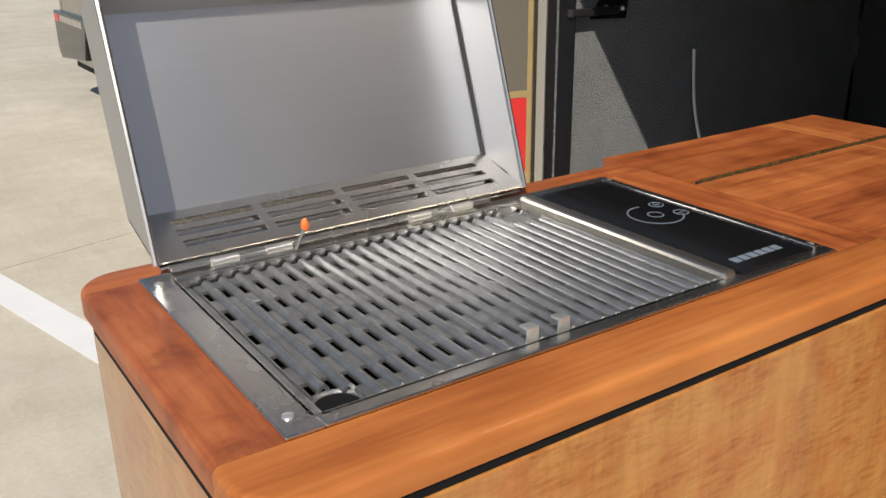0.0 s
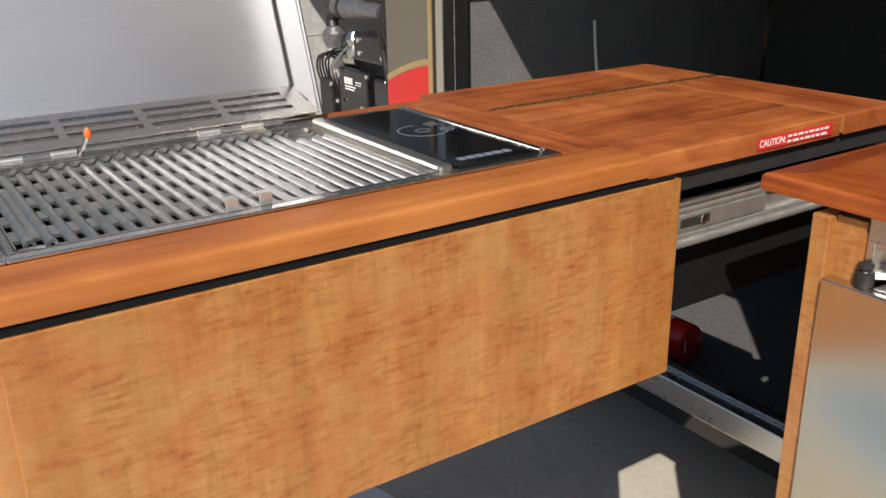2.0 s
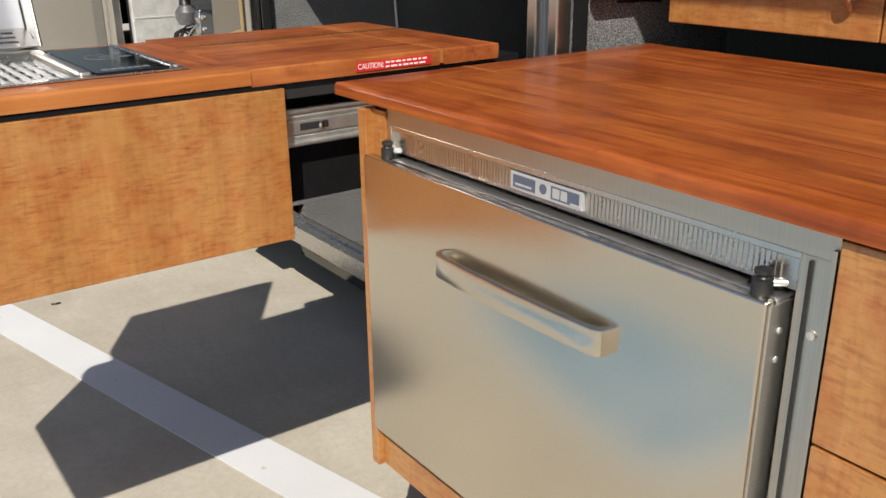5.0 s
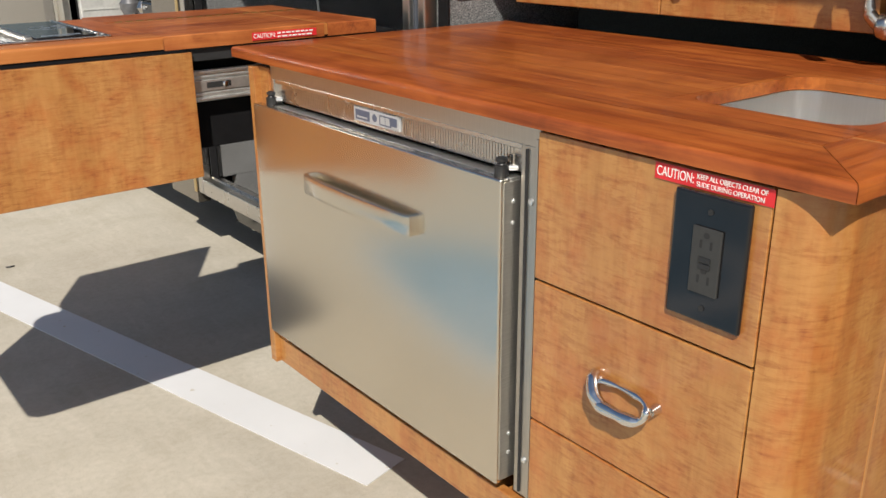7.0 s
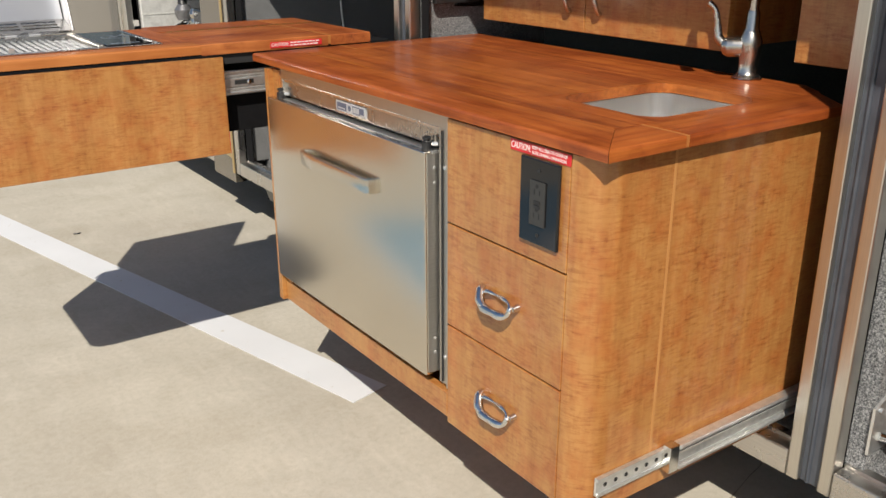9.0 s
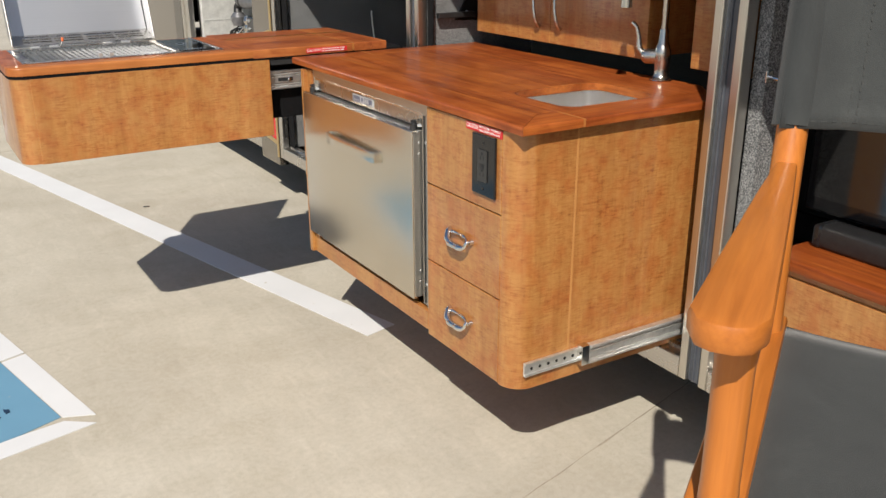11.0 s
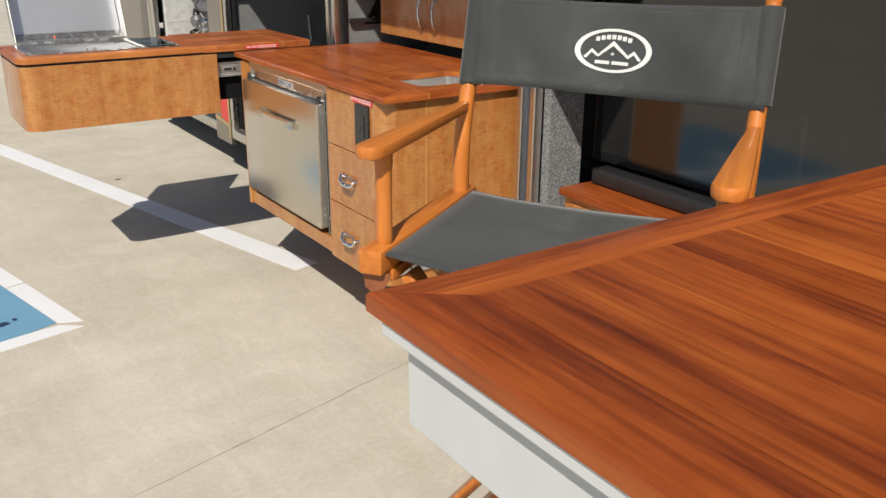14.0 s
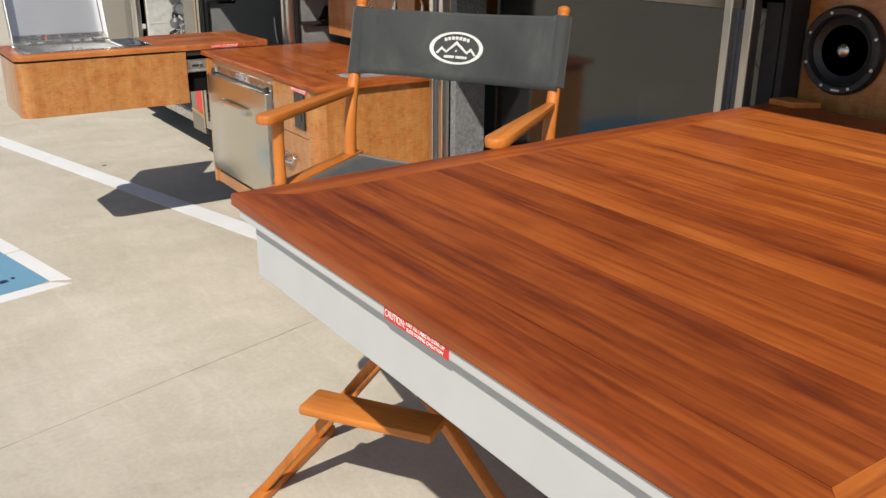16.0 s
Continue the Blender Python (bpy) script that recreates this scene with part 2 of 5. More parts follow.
canvas = canvas_mat()


def concrete_mat():
    m, t, b = nodes_of("worn_parking_concrete")
    v = mapped(t, (1, 1, 1))
    big = noise_tex(t, v, 0.9, 5, 0.6, 0.4)
    swirl = noise_tex(t, mapped(t, (1.0, 1.6, 1)), 2.4, 6, 0.6, 0.9)
    # stretched noise for faint paler and darker streaks
    streaky = noise_tex(t, mapped(t, (5.0, 1.1, 1)), 3.0, 5, 0.62, 1.4)
    fine = noise_tex(t, v, 60, 4, 0.7)
    grit = noise_tex(t, v, 480, 2, 0.6)
    col = ramp(t, big, [(0.3, (0.415, 0.382, 0.322)), (0.55, (0.476, 0.442, 0.376)), (0.75, (0.525, 0.494, 0.428))])
    col = mix(t, 0.5, col, mix(t, 1.0, col, ramp(t, swirl, [(0.35, (0.88, 0.86, 0.82)), (0.5, (1, 1, 1)), (0.66, (1.12, 1.12, 1.12))]), "MULTIPLY"))
    col = mix(t, 0.45, col, mix(t, 1.0, col, ramp(t, streaky, [(0.30, (0.93, 0.92, 0.90)), (0.52, (1, 1, 1)), (0.64, (1.10, 1.10, 1.11))]), "MULTIPLY"))
    col = mix(t, 0.5, col, mix(t, 1.0, col, ramp(t, fine, [(0.3, (0.82, 0.81, 0.78)), (0.6, (1.06, 1.06, 1.06))]), "MULTIPLY"))
    col = mix(t, 0.35, col, mix(t, 1.0, col, ramp(t, grit, [(0.36, (0.55, 0.53, 0.5)), (0.5, (1, 1, 1)), (0.7, (1.15, 1.15, 1.15))]), "MULTIPLY"))
    t.links.new(col, b.inputs["Base Color"])
    b.inputs["Roughness"].default_value = 0.85
    b.inputs["Specular IOR Level"].default_value = 0.25
    bump(t, b, mix(t, 0.5, fine, grit), 0.25, 0.002)
    return m


concrete = concrete_mat()


def worn_paint(name, col, base=(0.44, 0.40, 0.32), keep=0.36):
    m, t, b = nodes_of(name)
    v = mapped(t, (1, 1, 1))
    wear = noise_tex(t, v, 26, 6, 0.75)
    soft = noise_tex(t, v, 4, 4)
    c = mix(t, 0.35, col, mix(t, 1.0, col, ramp(t, soft, [(0.3, (0.78, 0.78, 0.78)), (0.7, (1, 1, 1))]), "MULTIPLY"))
    t.links.new(mix(t, ramp(t, wear, [(keep - 0.05, (1, 1, 1)), (keep, (0, 0, 0))]), c, base), b.inputs["Base Color"])
    b.inputs["Roughness"].default_value = 0.7
    bump(t, b, wear, 0.2, 0.001)
    return m


line_paint = worn_paint("worn_white_road_paint", (0.66, 0.67, 0.69))
blue_paint = worn_paint("worn_blue_road_paint", (0.13, 0.285, 0.42), keep=0.34)
joint_dark = plain("joint_filler", (0.315, 0.28, 0.225), 0.9, 0, 0.3, 40)


# ---- building helpers ----
BASE = {}


def thing(name, at, label, category, group="", kind=""):
    """An Empty at the thing's base; its parts are written in world metres."""
    ob = new(name)
    ob.empty_display_size = 0.05
    ob.location = at
    BASE[ob] = Vector(at)
    return tagged(ob, label, category, group, kind)


def part(name, bm, material, parent=None, label="", smooth=False):
    """Links a bmesh as one mesh object under a thing or a part."""
    if parent is not None:
        bmesh.ops.translate(bm, verts=bm.verts, vec=-BASE[parent])
    me = bpy.data.meshes.new(name)
    bmesh.ops.recalc_face_normals(bm, faces=bm.faces)
    for f in bm.faces:
        f.smooth = smooth
    bm.to_mesh(me)
    bm.free()
    for m in material if isinstance(material, (list, tuple)) else [material]:
        me.materials.append(m)
    ob = new(name, me)
    if parent is not None:
        ob.parent = parent
        BASE[ob] = BASE[parent]
    if label:
        ob["label"] = label
    if smooth:
        me.set_sharp_from_angle(angle=radians(38))
    return ob


def solo(name, bm, material, label, category, group="", kind="", smooth=False):
    ob = part(name, bm, material, None, "", smooth)
    return tagged(ob, label, category, group, kind)


def box(x0, x1, y0, y1, z0, z1, r=0.0, seg=2, bm=None):
    bm = bm or bmesh.new()
    vs = bmesh.ops.create_cube(bm, size=1)["verts"]
    for v in vs:
        v.co = Vector(((x0 + x1) / 2 + v.co.x * (x1 - x0), (y0 + y1) / 2 + v.co.y * (y1 - y0), (z0 + z1) / 2 + v.co.z * (z1 - z0)))
    if r:
        es = list({e for v in vs for e in v.link_edges})
        bmesh.ops.bevel(bm, geom=es, offset=r, segments=seg, profile=0.5, affect="EDGES")
    return bm


def prism(points, a, b, axis="z", r=0.0, seg=2, bm=None, nose=None, big=0.011):
    """A polygon drawn out from a to b along an axis; points lie in the two other axes, in order x, y, z.
    nose: picks the top edges that are rounded over by big."""
    own = bmesh.new()

    def at(p, h):
        return {"z": (p[0], p[1], h), "y": (p[0], h, p[1]), "x": (h, p[0], p[1])}[axis]
    low = [own.verts.new(at(p, a)) for p in points]
    top = [own.verts.new(at(p, b)) for p in points]
    own.faces.new(low)
    own.faces.new(top)
    n = len(points)
    for i in range(n):
        own.faces.new((low[i], low[(i + 1) % n], top[(i + 1) % n], top[i]))
    bmesh.ops.recalc_face_normals(own, faces=own.faces)
    if r:
        rims = [e for e in own.edges if all(v in low for v in e.verts) or all(v in top for v in e.verts)]
        bmesh.ops.bevel(own, geom=rims, offset=r, segments=seg, profile=0.5, affect="EDGES")
    if nose:
        rims = [e for e in own.edges if all(v in top for v in e.verts) and nose((e.verts[0].co + e.verts[1].co) / 2)]
        bmesh.ops.bevel(own, geom=rims, offset=big, segments=4, profile=0.5, affect="EDGES")
    if bm is None:
        return own
    return join(bm, own)


def join(bm, other):
    """Adds other's geometry to bm and frees it."""
    made = {v: bm.verts.new(v.co) for v in other.verts}
    for f in other.faces:
        try:
            bm.faces.new([made[v] for v in f.verts])
        except ValueError:
            pass
    other.free()
    return bm


def rounded(x0, x1, y0, y1, r, corners=(1, 1, 1, 1), seg=6):
    """Outline of a rectangle with rounded corners (x0y0, x1y0, x1y1, x0y1)."""
    out = []
    for k, (cx, cy, sx, sy) in enumerate(((x0, y0, 1, 1), (x1, y0, -1, 1), (x1, y1, -1, -1), (x0, y1, 1, -1))):
        if not corners[k]:
            out.append((cx, cy))
            continue
        mx, my = cx + sx * r, cy + sy * r
        a0 = (180, 270, 0, 90)[k]
        for i in range(seg + 1):
            a = radians(a0 + 90 * i / seg)
            out.append((mx + r * math.cos(a), my + r * math.sin(a)))
    return out


def rod(a, b, r, r2=None, n=12, bm=None):
    bm = bm or bmesh.new()
    a, b = Vector(a), Vector(b)
    q = (b - a).to_track_quat("Z", "Y").to_matrix().to_4x4()
    m = Matrix.Translation((a + b) / 2) @ q
    bmesh.ops.create_cone(bm, cap_ends=True, segments=n, radius1=r, radius2=r if r2 is None else r2, depth=(b - a).length, matrix=m)
    return bm


def tube(points, r, n=8, bm=None, radii=None):
    """A bent tube along points, smoothed between them."""
    bm = bm or bmesh.new()
    P = [Vector(p) for p in points]
    fine, rad = [], []
    for i in range(len(P) - 1):
        p0, p1, p2, p3 = P[max(i - 1, 0)], P[i], P[i + 1], P[min(i + 2, len(P) - 1)]
        for k in range(6):
            s = k / 6
            fine.append(0.5 * (2 * p1 + (p2 - p0) * s + (2 * p0 - 5 * p1 + 4 * p2 - p3) * s * s + (3 * p1 - p0 - 3 * p2 + p3) * s ** 3))
            rad.append(r if radii is None else radii[i] + (radii[i + 1] - radii[i]) * s)
    fine.append(P[-1])
    rad.append(r if radii is None else radii[-1])
    rings, up = [], Vector((0, 0, 1))
    for i, p in enumerate(fine):
        d = (fine[min(i + 1, len(fine) - 1)] - fine[max(i - 1, 0)]).normalized()
        side = d.cross(up)
        if side.length < 0.2:
            side = d.cross(Vector((1, 0, 0)))
        side.normalize()
        top = side.cross(d)
        rings.append([bm.verts.new(p + rad[i] * (math.cos(6.2832 * k / n) * side + math.sin(6.2832 * k / n) * top)) for k in range(n)])
    for a, b in zip(rings, rings[1:]):
        for k in range(n):
            bm.faces.new((a[k], a[(k + 1) % n], b[(k + 1) % n], b[k]))
    bm.faces.new(rings[0][::-1])
    bm.faces.new(rings[-1])
    return bm


def lathe(profile, at, axis="z", n=24, bm=None):
    """Turned shape: profile of (radius, height) about an axis through at."""
    bm = bm or bmesh.new()
    rings = []
    for r, h in profile:
        ring = []
        for k in range(n):
            a = 6.28319 * k / n
            c, s = r * math.cos(a), r * math.sin(a)
            p = {"z": (c, s, h), "x": (h, c, s), "y": (c, h, s)}[axis]
            ring.append(bm.verts.new(Vector(at) + Vector(p)))
        rings.append(ring)
    for a, b in zip(rings, rings[1:]):
        for k in range(n):
            bm.faces.new((a[k], a[(k + 1) % n], b[(k + 1) % n], b[k]))
    bm.faces.new(rings[0])
    bm.faces.new(rings[-1])
    return bm


def words(name, text, size, m, material, parent, width=0.0):
    """Flat lettering as a mesh; width: the width it is squeezed to."""
    cu = bpy.data.curves.new(name, "FONT")
    cu.body, cu.size, cu.extrude, cu.align_y = text, size, 0.0002, "CENTER"
    tmp = new(name, cu)
    me = bpy.data.meshes.new_from_object(tmp.evaluated_get(bpy.context.evaluated_depsgraph_get()))
    bpy.data.objects.remove(tmp)
    if width:
        xs = [v.co.x for v in me.vertices]
        k = width / (max(xs) - min(xs))
        for v in me.vertices:
            v.co.x = (v.co.x - min(xs)) * k
    me.transform(m)
    if parent is not None:
        me.transform(Matrix.Translation(-BASE[parent]))
    me.materials.append(material)
    ob = new(name, me)
    ob.parent = parent
    BASE[ob] = BASE[parent]
    return ob


def caution(at, along, up, length, height, lines=()):
    """Red caution sticker; along and up span its face. lines: its two small lines, or none where they cannot be read."""
    along, up, at = Vector(along), Vector(up), Vector(at)
    m = Matrix((along, up, along.cross(up))).transposed().to_4x4()
    m.translation = at
    s = thing("caution_label", at, "red and white caution sticker on a wooden edge", "label", "caution stickers")

    def slab(x0, x1, y0, y1, z0, z1, name, mat):
        b = box(x0, x1, y0, y1, z0, z1)
        bmesh.ops.transform(b, matrix=m, verts=b.verts)
        part(name, b, mat, s)
    slab(0, length, 0, height, 0.0004, 0.0012, "sticker", label_red)
    words("lettering", "CAUTION:", height * 0.85, m @ Matrix.Translation((length * 0.02, height * 0.5, 0.0016)), label_white, s, length * 0.33)
    for k, (row, col) in enumerate(((0.72, label_white), (0.27, label_white))):
        if lines:
            words("lettering", lines[k], height * 0.42, m @ Matrix.Translation((length * 0.38, height * row, 0.0019)), col, s, length * (0.57, 0.55)[k])
            continue
        x, rnd = length * 0.38, random.Random(7 + k)
        while x < length * 0.92:
            w = rnd.uniform(0.005, 0.012)
            slab(x, x + w, height * (row - 0.1), height * (row + 0.1), 0.0015, 0.0019, "text_bar", col)
            x += w + 0.003
    return s


# ---- ground ----
bm = bmesh.new()
bmesh.ops.create_grid(bm, x_segments=8, y_segments=8, size=150)
ground = solo("ground", bm, concrete, "pale worn concrete parking lot", "ground", kind="structure")
GRID = pose(1.110, 0.158, 0, 0, 0, 14.3)  # the lot's own axes: local y runs along the painted line


def on_lot(points, z0, z1, name, mat, label, category):
    b = prism(points, z0, z1)
    bmesh.ops.transform(b, matrix=GRID, verts=b.verts)
    return solo(name, b, mat, label, category, kind="structure")


on_lot([(-0.0595, 0), (0.063, 0), (0.063, 14), (-0.0595, 14)], 0.0005, 0.003, "parking_line", line_paint, "worn white painted parking line on concrete", "road marking")
# painted bay for disabled drivers: a white border of taped strips round a blue field
BAY = pose(0.192, 0.057, 0, 0, 0, 12.6)
tar = plain("dried_tar", (0.012, 0.035, 0.08), 0.6, 0, 0.3, 60)


def in_bay(points, z0, z1, name, mat, label):
    b = prism(points, z0, z1)
    bmesh.ops.transform(b, matrix=BAY, verts=b.verts)
    return solo(name, b, mat, label, "road marking", kind="structure")


in_bay([(-0.004, 0.046), (-0.002, 0.562), (-0.078, 0.553), (-0.0765, 0.096)], 0.0005, 0.003, "marking_border", line_paint, "white painted border strip of a blue parking symbol")
in_bay([(-0.002, 0.574), (-0.002, 1.55), (-0.0775, 1.55), (-0.078, 0.565)], 0.0005, 0.003, "marking_border", line_paint, "white painted border strip of a blue parking symbol")
in_bay([(-1.55, 0.002), (-0.022, 0.002), (-0.082, 0.072), (-0.20, 0.080), (-1.55, 0.083)], 0.0005, 0.003, "marking_border", line_paint, "white painted border strip of a blue parking symbol")
in_bay([(-1.55, 0.086), (-0.20, 0.083), (-0.080, 0.100), (-0.0815, 1.55), (-1.55, 1.55)], 0.0005, 0.0025, "marking_field", blue_paint, "worn blue painted parking symbol field")
arc = [(-0.75 + 0.36 * math.cos(a), 0.66 + 0.36 * math.sin(a)) for a in [radians(d) for d in range(-200, 61, 10)]]
arc += [(-0.75 + 0.25 * math.cos(a), 0.66 + 0.25 * math.sin(a)) for a in [radians(d) for d in range(60, -201, -10)]]
in_bay(arc, 0.0025, 0.0035, "marking_symbol", line_paint, "white painted arc of an access symbol")
in_bay([(-0.36, 0.315), (-0.245, 0.276), (-0.198, 0.312), (-0.222, 0.374), (-0.34, 0.405)], 0.0025, 0.0035, "marking_symbol", line_paint, "white painted foot of an access symbol")
smear = random.Random(31)
for mx, my, lx, ly in ((-0.222, 0.222, 0.030, 0.022), (-0.176, 0.236, 0.009, 0.018), (-0.247, 0.246, 0.014, 0.010)):
    blot = []
    for k in range(14):
        r = smear.uniform(0.65, 1.15)
        blot.append((mx + lx * r * math.cos(6.2832 * k / 14), my + ly * r * math.sin(6.2832 * k / 14)))
    in_bay(blot, 0.0026, 0.0032, "tar_stain", tar, "dark dried tar stain on blue paint")
JOINT = GRID.inverted() @ Vector((0.834, -0.872, 0))
for k in range(-2, 3):
    yy = JOINT.y + 4.4 * k
    rnd = random.Random(20 + k)
    far, near = [], []
    for i in range(481):
        mid, half = rnd.uniform(-0.002, 0.002), rnd.choice((0.0006, 0.0012, 0.002, 0.003))
        far.append((-12 + 0.05 * i, yy + mid + half))
        near.append((-12 + 0.05 * i, yy + mid - half))
    on_lot(near + far[::-1], 0.0002, 0.0010, "expansion_joint", joint_dark, "thin dark worn joint between concrete slabs", "joint")

# ---- coach body ----
WALL = 1.385          # outer face of the coach side
SILL, FLOOR, HEAD = 0.235, 0.292, 1.27
coach = thing("coach", (1.6, 0, 0.2), "taupe motor coach with open luggage bays", "coach", kind="structure")
POSTS = [(1.622, 1.664), (0.352, 0.432), (-0.988, -0.900), (-2.338, -2.250), (-3.70, -3.61)]
for y0, y1 in POSTS[1:]:
    b = box(WALL - 0.004, WALL + 0.03, y0, y0 + 0.024, SILL, HEAD + 0.05, 0.003)
    join(b, box(WALL - 0.004, WALL + 0.03, y1 - 0.024, y1, SILL, HEAD + 0.05, 0.003))
    post = part("door_post", b, post_steel, coach, "brushed stainless upright between two bays")
    # the post's middle is given a darker colour than its flanges
    part("post_channel", box(WALL + 0.008, WALL + 0.034, y0 + 0.0242, y1 - 0.0242, SILL, HEAD + 0.05), channel_grey, post, "dark grey recessed channel")
    part("channel_bead", rod((WALL + 0.008, (y0 + y1) / 2 + 0.006, SILL), (WALL + 0.008, (y0 + y1) / 2 + 0.006, HEAD + 0.05), 0.004, n=10), channel_grey, post, "", True)
part("door_post", box(WALL - 0.004, WALL + 0.03, 1.628, 1.662, SILL, HEAD + 0.05, 0.004), steel_z, coach, "narrow stainless upright")
for (a0, a1), (b0, b1) in zip(POSTS, POSTS[1:]):
    b = box(WALL - 0.004, WALL + 0.03, b1 + 0.001, a0 - 0.001, SILL, FLOOR - 0.004, 0.003)
    join(b, box(WALL + 0.03, WALL + 0.05, b1 + 0.001, a0 - 0.001, SILL + 0.01, FLOOR + 0.002))
    part("sill", b, steel_y, coach, "brushed stainless bay sill")
part("lower_wall", box(WALL + 0.002, WALL + 0.06, -9.0, -3.702, SILL, 1.459), taupe_paint, coach)
part("upper_wall", box(WALL, WALL + 0.06, -2.30, 7.05, HEAD, 3.3), taupe_paint, coach)
part("upper_wall", box(WALL, WALL + 0.06, -9.0, -2.301, 1.46, 3.3), taupe_paint, coach)
part("roof", box(WALL, 3.85, -9.0, 7.05, 3.3, 3.4), taupe_paint, coach)
part("far_wall", box(3.8, 3.86, -9.0, 7.05, SILL, 3.3), taupe_paint, coach)
part("end_wall", box(WALL, 3.8, 7.0, 7.06, SILL + 0.1, 3.3), taupe_paint, coach)
part("end_wall", box(WALL, 3.8, -9.06, -9.0, SILL + 0.1, 3.3), taupe_paint, coach)
# darker copy of the bay carpet; the well's shade is in its colour
dim_carpet = plain("dim_bay_carpet", (0.085, 0.086, 0.084), 0.95, 0, 0.45, 300, bumps=0.6)
WELL = 0.125          # floor of the grill bay, lower than the others
for y0, y1 in ((-9.0, 0.345), (1.64, 7.0)):
    part("bay_floor", box(WALL + 0.05, 3.8, y0, y1, SILL + 0.01, FLOOR - 0.012), black_dull, coach)
part("well_floor", box(1.497, 2.66, 0.345, 1.64, WELL - 0.012, WELL - 0.008), black_dull, coach)
part("well_carpet", box(1.498, 2.62, 0.376, 1.599, WELL - 0.008, WELL), dim_carpet, coach, "grey speckled carpet of a lowered bay floor")
part("well_front", prism([(1.4365, FLOOR - 0.004), (1.444, FLOOR - 0.002), (1.4975, WELL), (1.489, WELL - 0.006)], 0.376, 1.599, "y"), black_gloss, coach, "sloping glossy black inner face of the sill")
part("well_side", box(1.498, 2.6, 1.60, 1.64, WELL, FLOOR - 0.001), carpet, coach)
part("well_side", box(1.498, 1.85, 0.345, 0.375, WELL, FLOOR - 0.001), carpet, coach)
part("well_back", box(2.62, 2.66, 0.376, 1.64, WELL, FLOOR - 0.001), dark_carpet, coach)
part("bay_carpet", box(WALL + 0.051, 2.6, -3.6, 0.344, FLOOR - 0.012, FLOOR), carpet, coach)
part("bay_ceiling", box(WALL + 0.06, 3.8, -2.30, 7.0, HEAD + 0.02, HEAD + 0.06), black_deep, coach)
part("bay_ceiling", box(WALL + 0.06, 3.8, -9.0, -2.301, 1.46, 1.50), black_deep, coach)
part("bay_back", box(2.62, 2.66, -3.7, 1.6, FLOOR, HEAD + 0.02), dark_carpet, coach, "charcoal carpeted back of the bays")
# dividers between the bays, carpeted
for y0, y1, x1 in ((1.60, 1.64, 2.6), (0.345, 0.375, 1.85), (-1.02, -0.985, 1.56), (-2.39, -2.345, 1.52), (-3.70, -3.66, 2.6)):
    part("divider", box(WALL + 0.038, x1, y0, y1, FLOOR, HEAD + 0.02), black_dull if -2.4 < y0 < -2.3 else carpet, coach, "carpeted bay divider")
# luggage doors, lifted parallel to the side on their arms
# all out of view; the last is added to shade the speaker panel
for x, y0, y1, z in ((1.165, 0.40, 1.62, 1.478), (1.17, -1.27, 0.36, 1.545), (1.04, -2.36, -1.31, 1.478), (1.04, -3.72, -2.40, 1.478)):
    dr = part("bay_door", box(x, x + 0.035, y0, y1, z, z + 0.95, 0.006), taupe_paint, coach, "lifted taupe luggage door")
    for y in (y0 + 0.15, y1 - 0.15):
        part("lift_arm", rod((x + 0.035, y, z + 0.6), (WALL + 0.01, y, z + 0.4), 0.014, n=10), black_satin, dr)
part("weather_strip", box(WALL + 0.032, WALL + 0.038, 1.572, 1.626, FLOOR, HEAD, 0.002), black_deep, coach)
part("weather_strip", box(WALL + 0.032, WALL + 0.038, 0.318, 0.351, FLOOR, HEAD, 0.002), black_deep, coach)
# painted pillar with its sweeping red and gold stripe
part("pillar", box(WALL - 0.006, WALL + 0.04, 1.67, 1.90, SILL - 0.04, HEAD), taupe_paint, coach, "taupe painted coach pillar")
part("trim_strip", box(WALL - 0.009, WALL - 0.006, 1.672, 1.688, SILL, HEAD), gold_paint, coach)


def sweep(y0, y1, lo, hi):
    up = [(y0 + (y1 - y0) * i / 8, hi(i / 8)) for i in range(9)]
    dn = [(y0 + (y1 - y0) * i / 8, lo(i / 8)) for i in range(8, -1, -1)]
    return prism(up + dn, WALL - 0.0085, WALL - 0.006, "x")


part("stripe", sweep(1.688, 1.90, lambda s: 0.625 + 0.02 * s, lambda s: 0.812 - 0.065 * s ** 1.4), red_gloss, coach, "red swept stripe")
part("stripe", sweep(1.688, 1.90, lambda s: 0.813 - 0.065 * s ** 1.4, lambda s: 0.830 - 0.065 * s ** 1.4), gold_paint, coach, "gold swept stripe")
part("stripe", sweep(1.688, 1.90, lambda s: 0.606 + 0.02 * s, lambda s: 0.624 + 0.02 * s), gold_paint, coach, "gold swept stripe")
part("stripe", sweep(1.688, 1.80, lambda s: 0.315 + 0.02 * s, lambda s: 0.55 - 0.12 * s), red_gloss, coach, "red swept stripe")
part("stripe", sweep(1.688, 1.90, lambda s: 0.295 + 0.02 * s, lambda s: 0.314 + 0.02 * s), gold_paint, coach, "gold swept stripe")
# generator bay beyond the pillar
b = box(WALL - 0.004, WALL + 0.03, 2.95, 2.985, SILL, HEAD, 0.004)
join(b, box(WALL + 0.004, WALL + 0.03, 2.985, 3.05, SILL, HEAD))
join(b, box(WALL - 0.004, WALL + 0.03, 3.05, 3.08, SILL, HEAD, 0.004))
part("door_post", b, post_steel, coach, "brushed stainless upright between two bays")
# taupe of the far pillar, with its shade put into a darker colour
shaded_taupe = plain("shaded_taupe_paint", (0.055, 0.046, 0.036), 0.2, 0.4, 0.1, 8, coat=0.5)
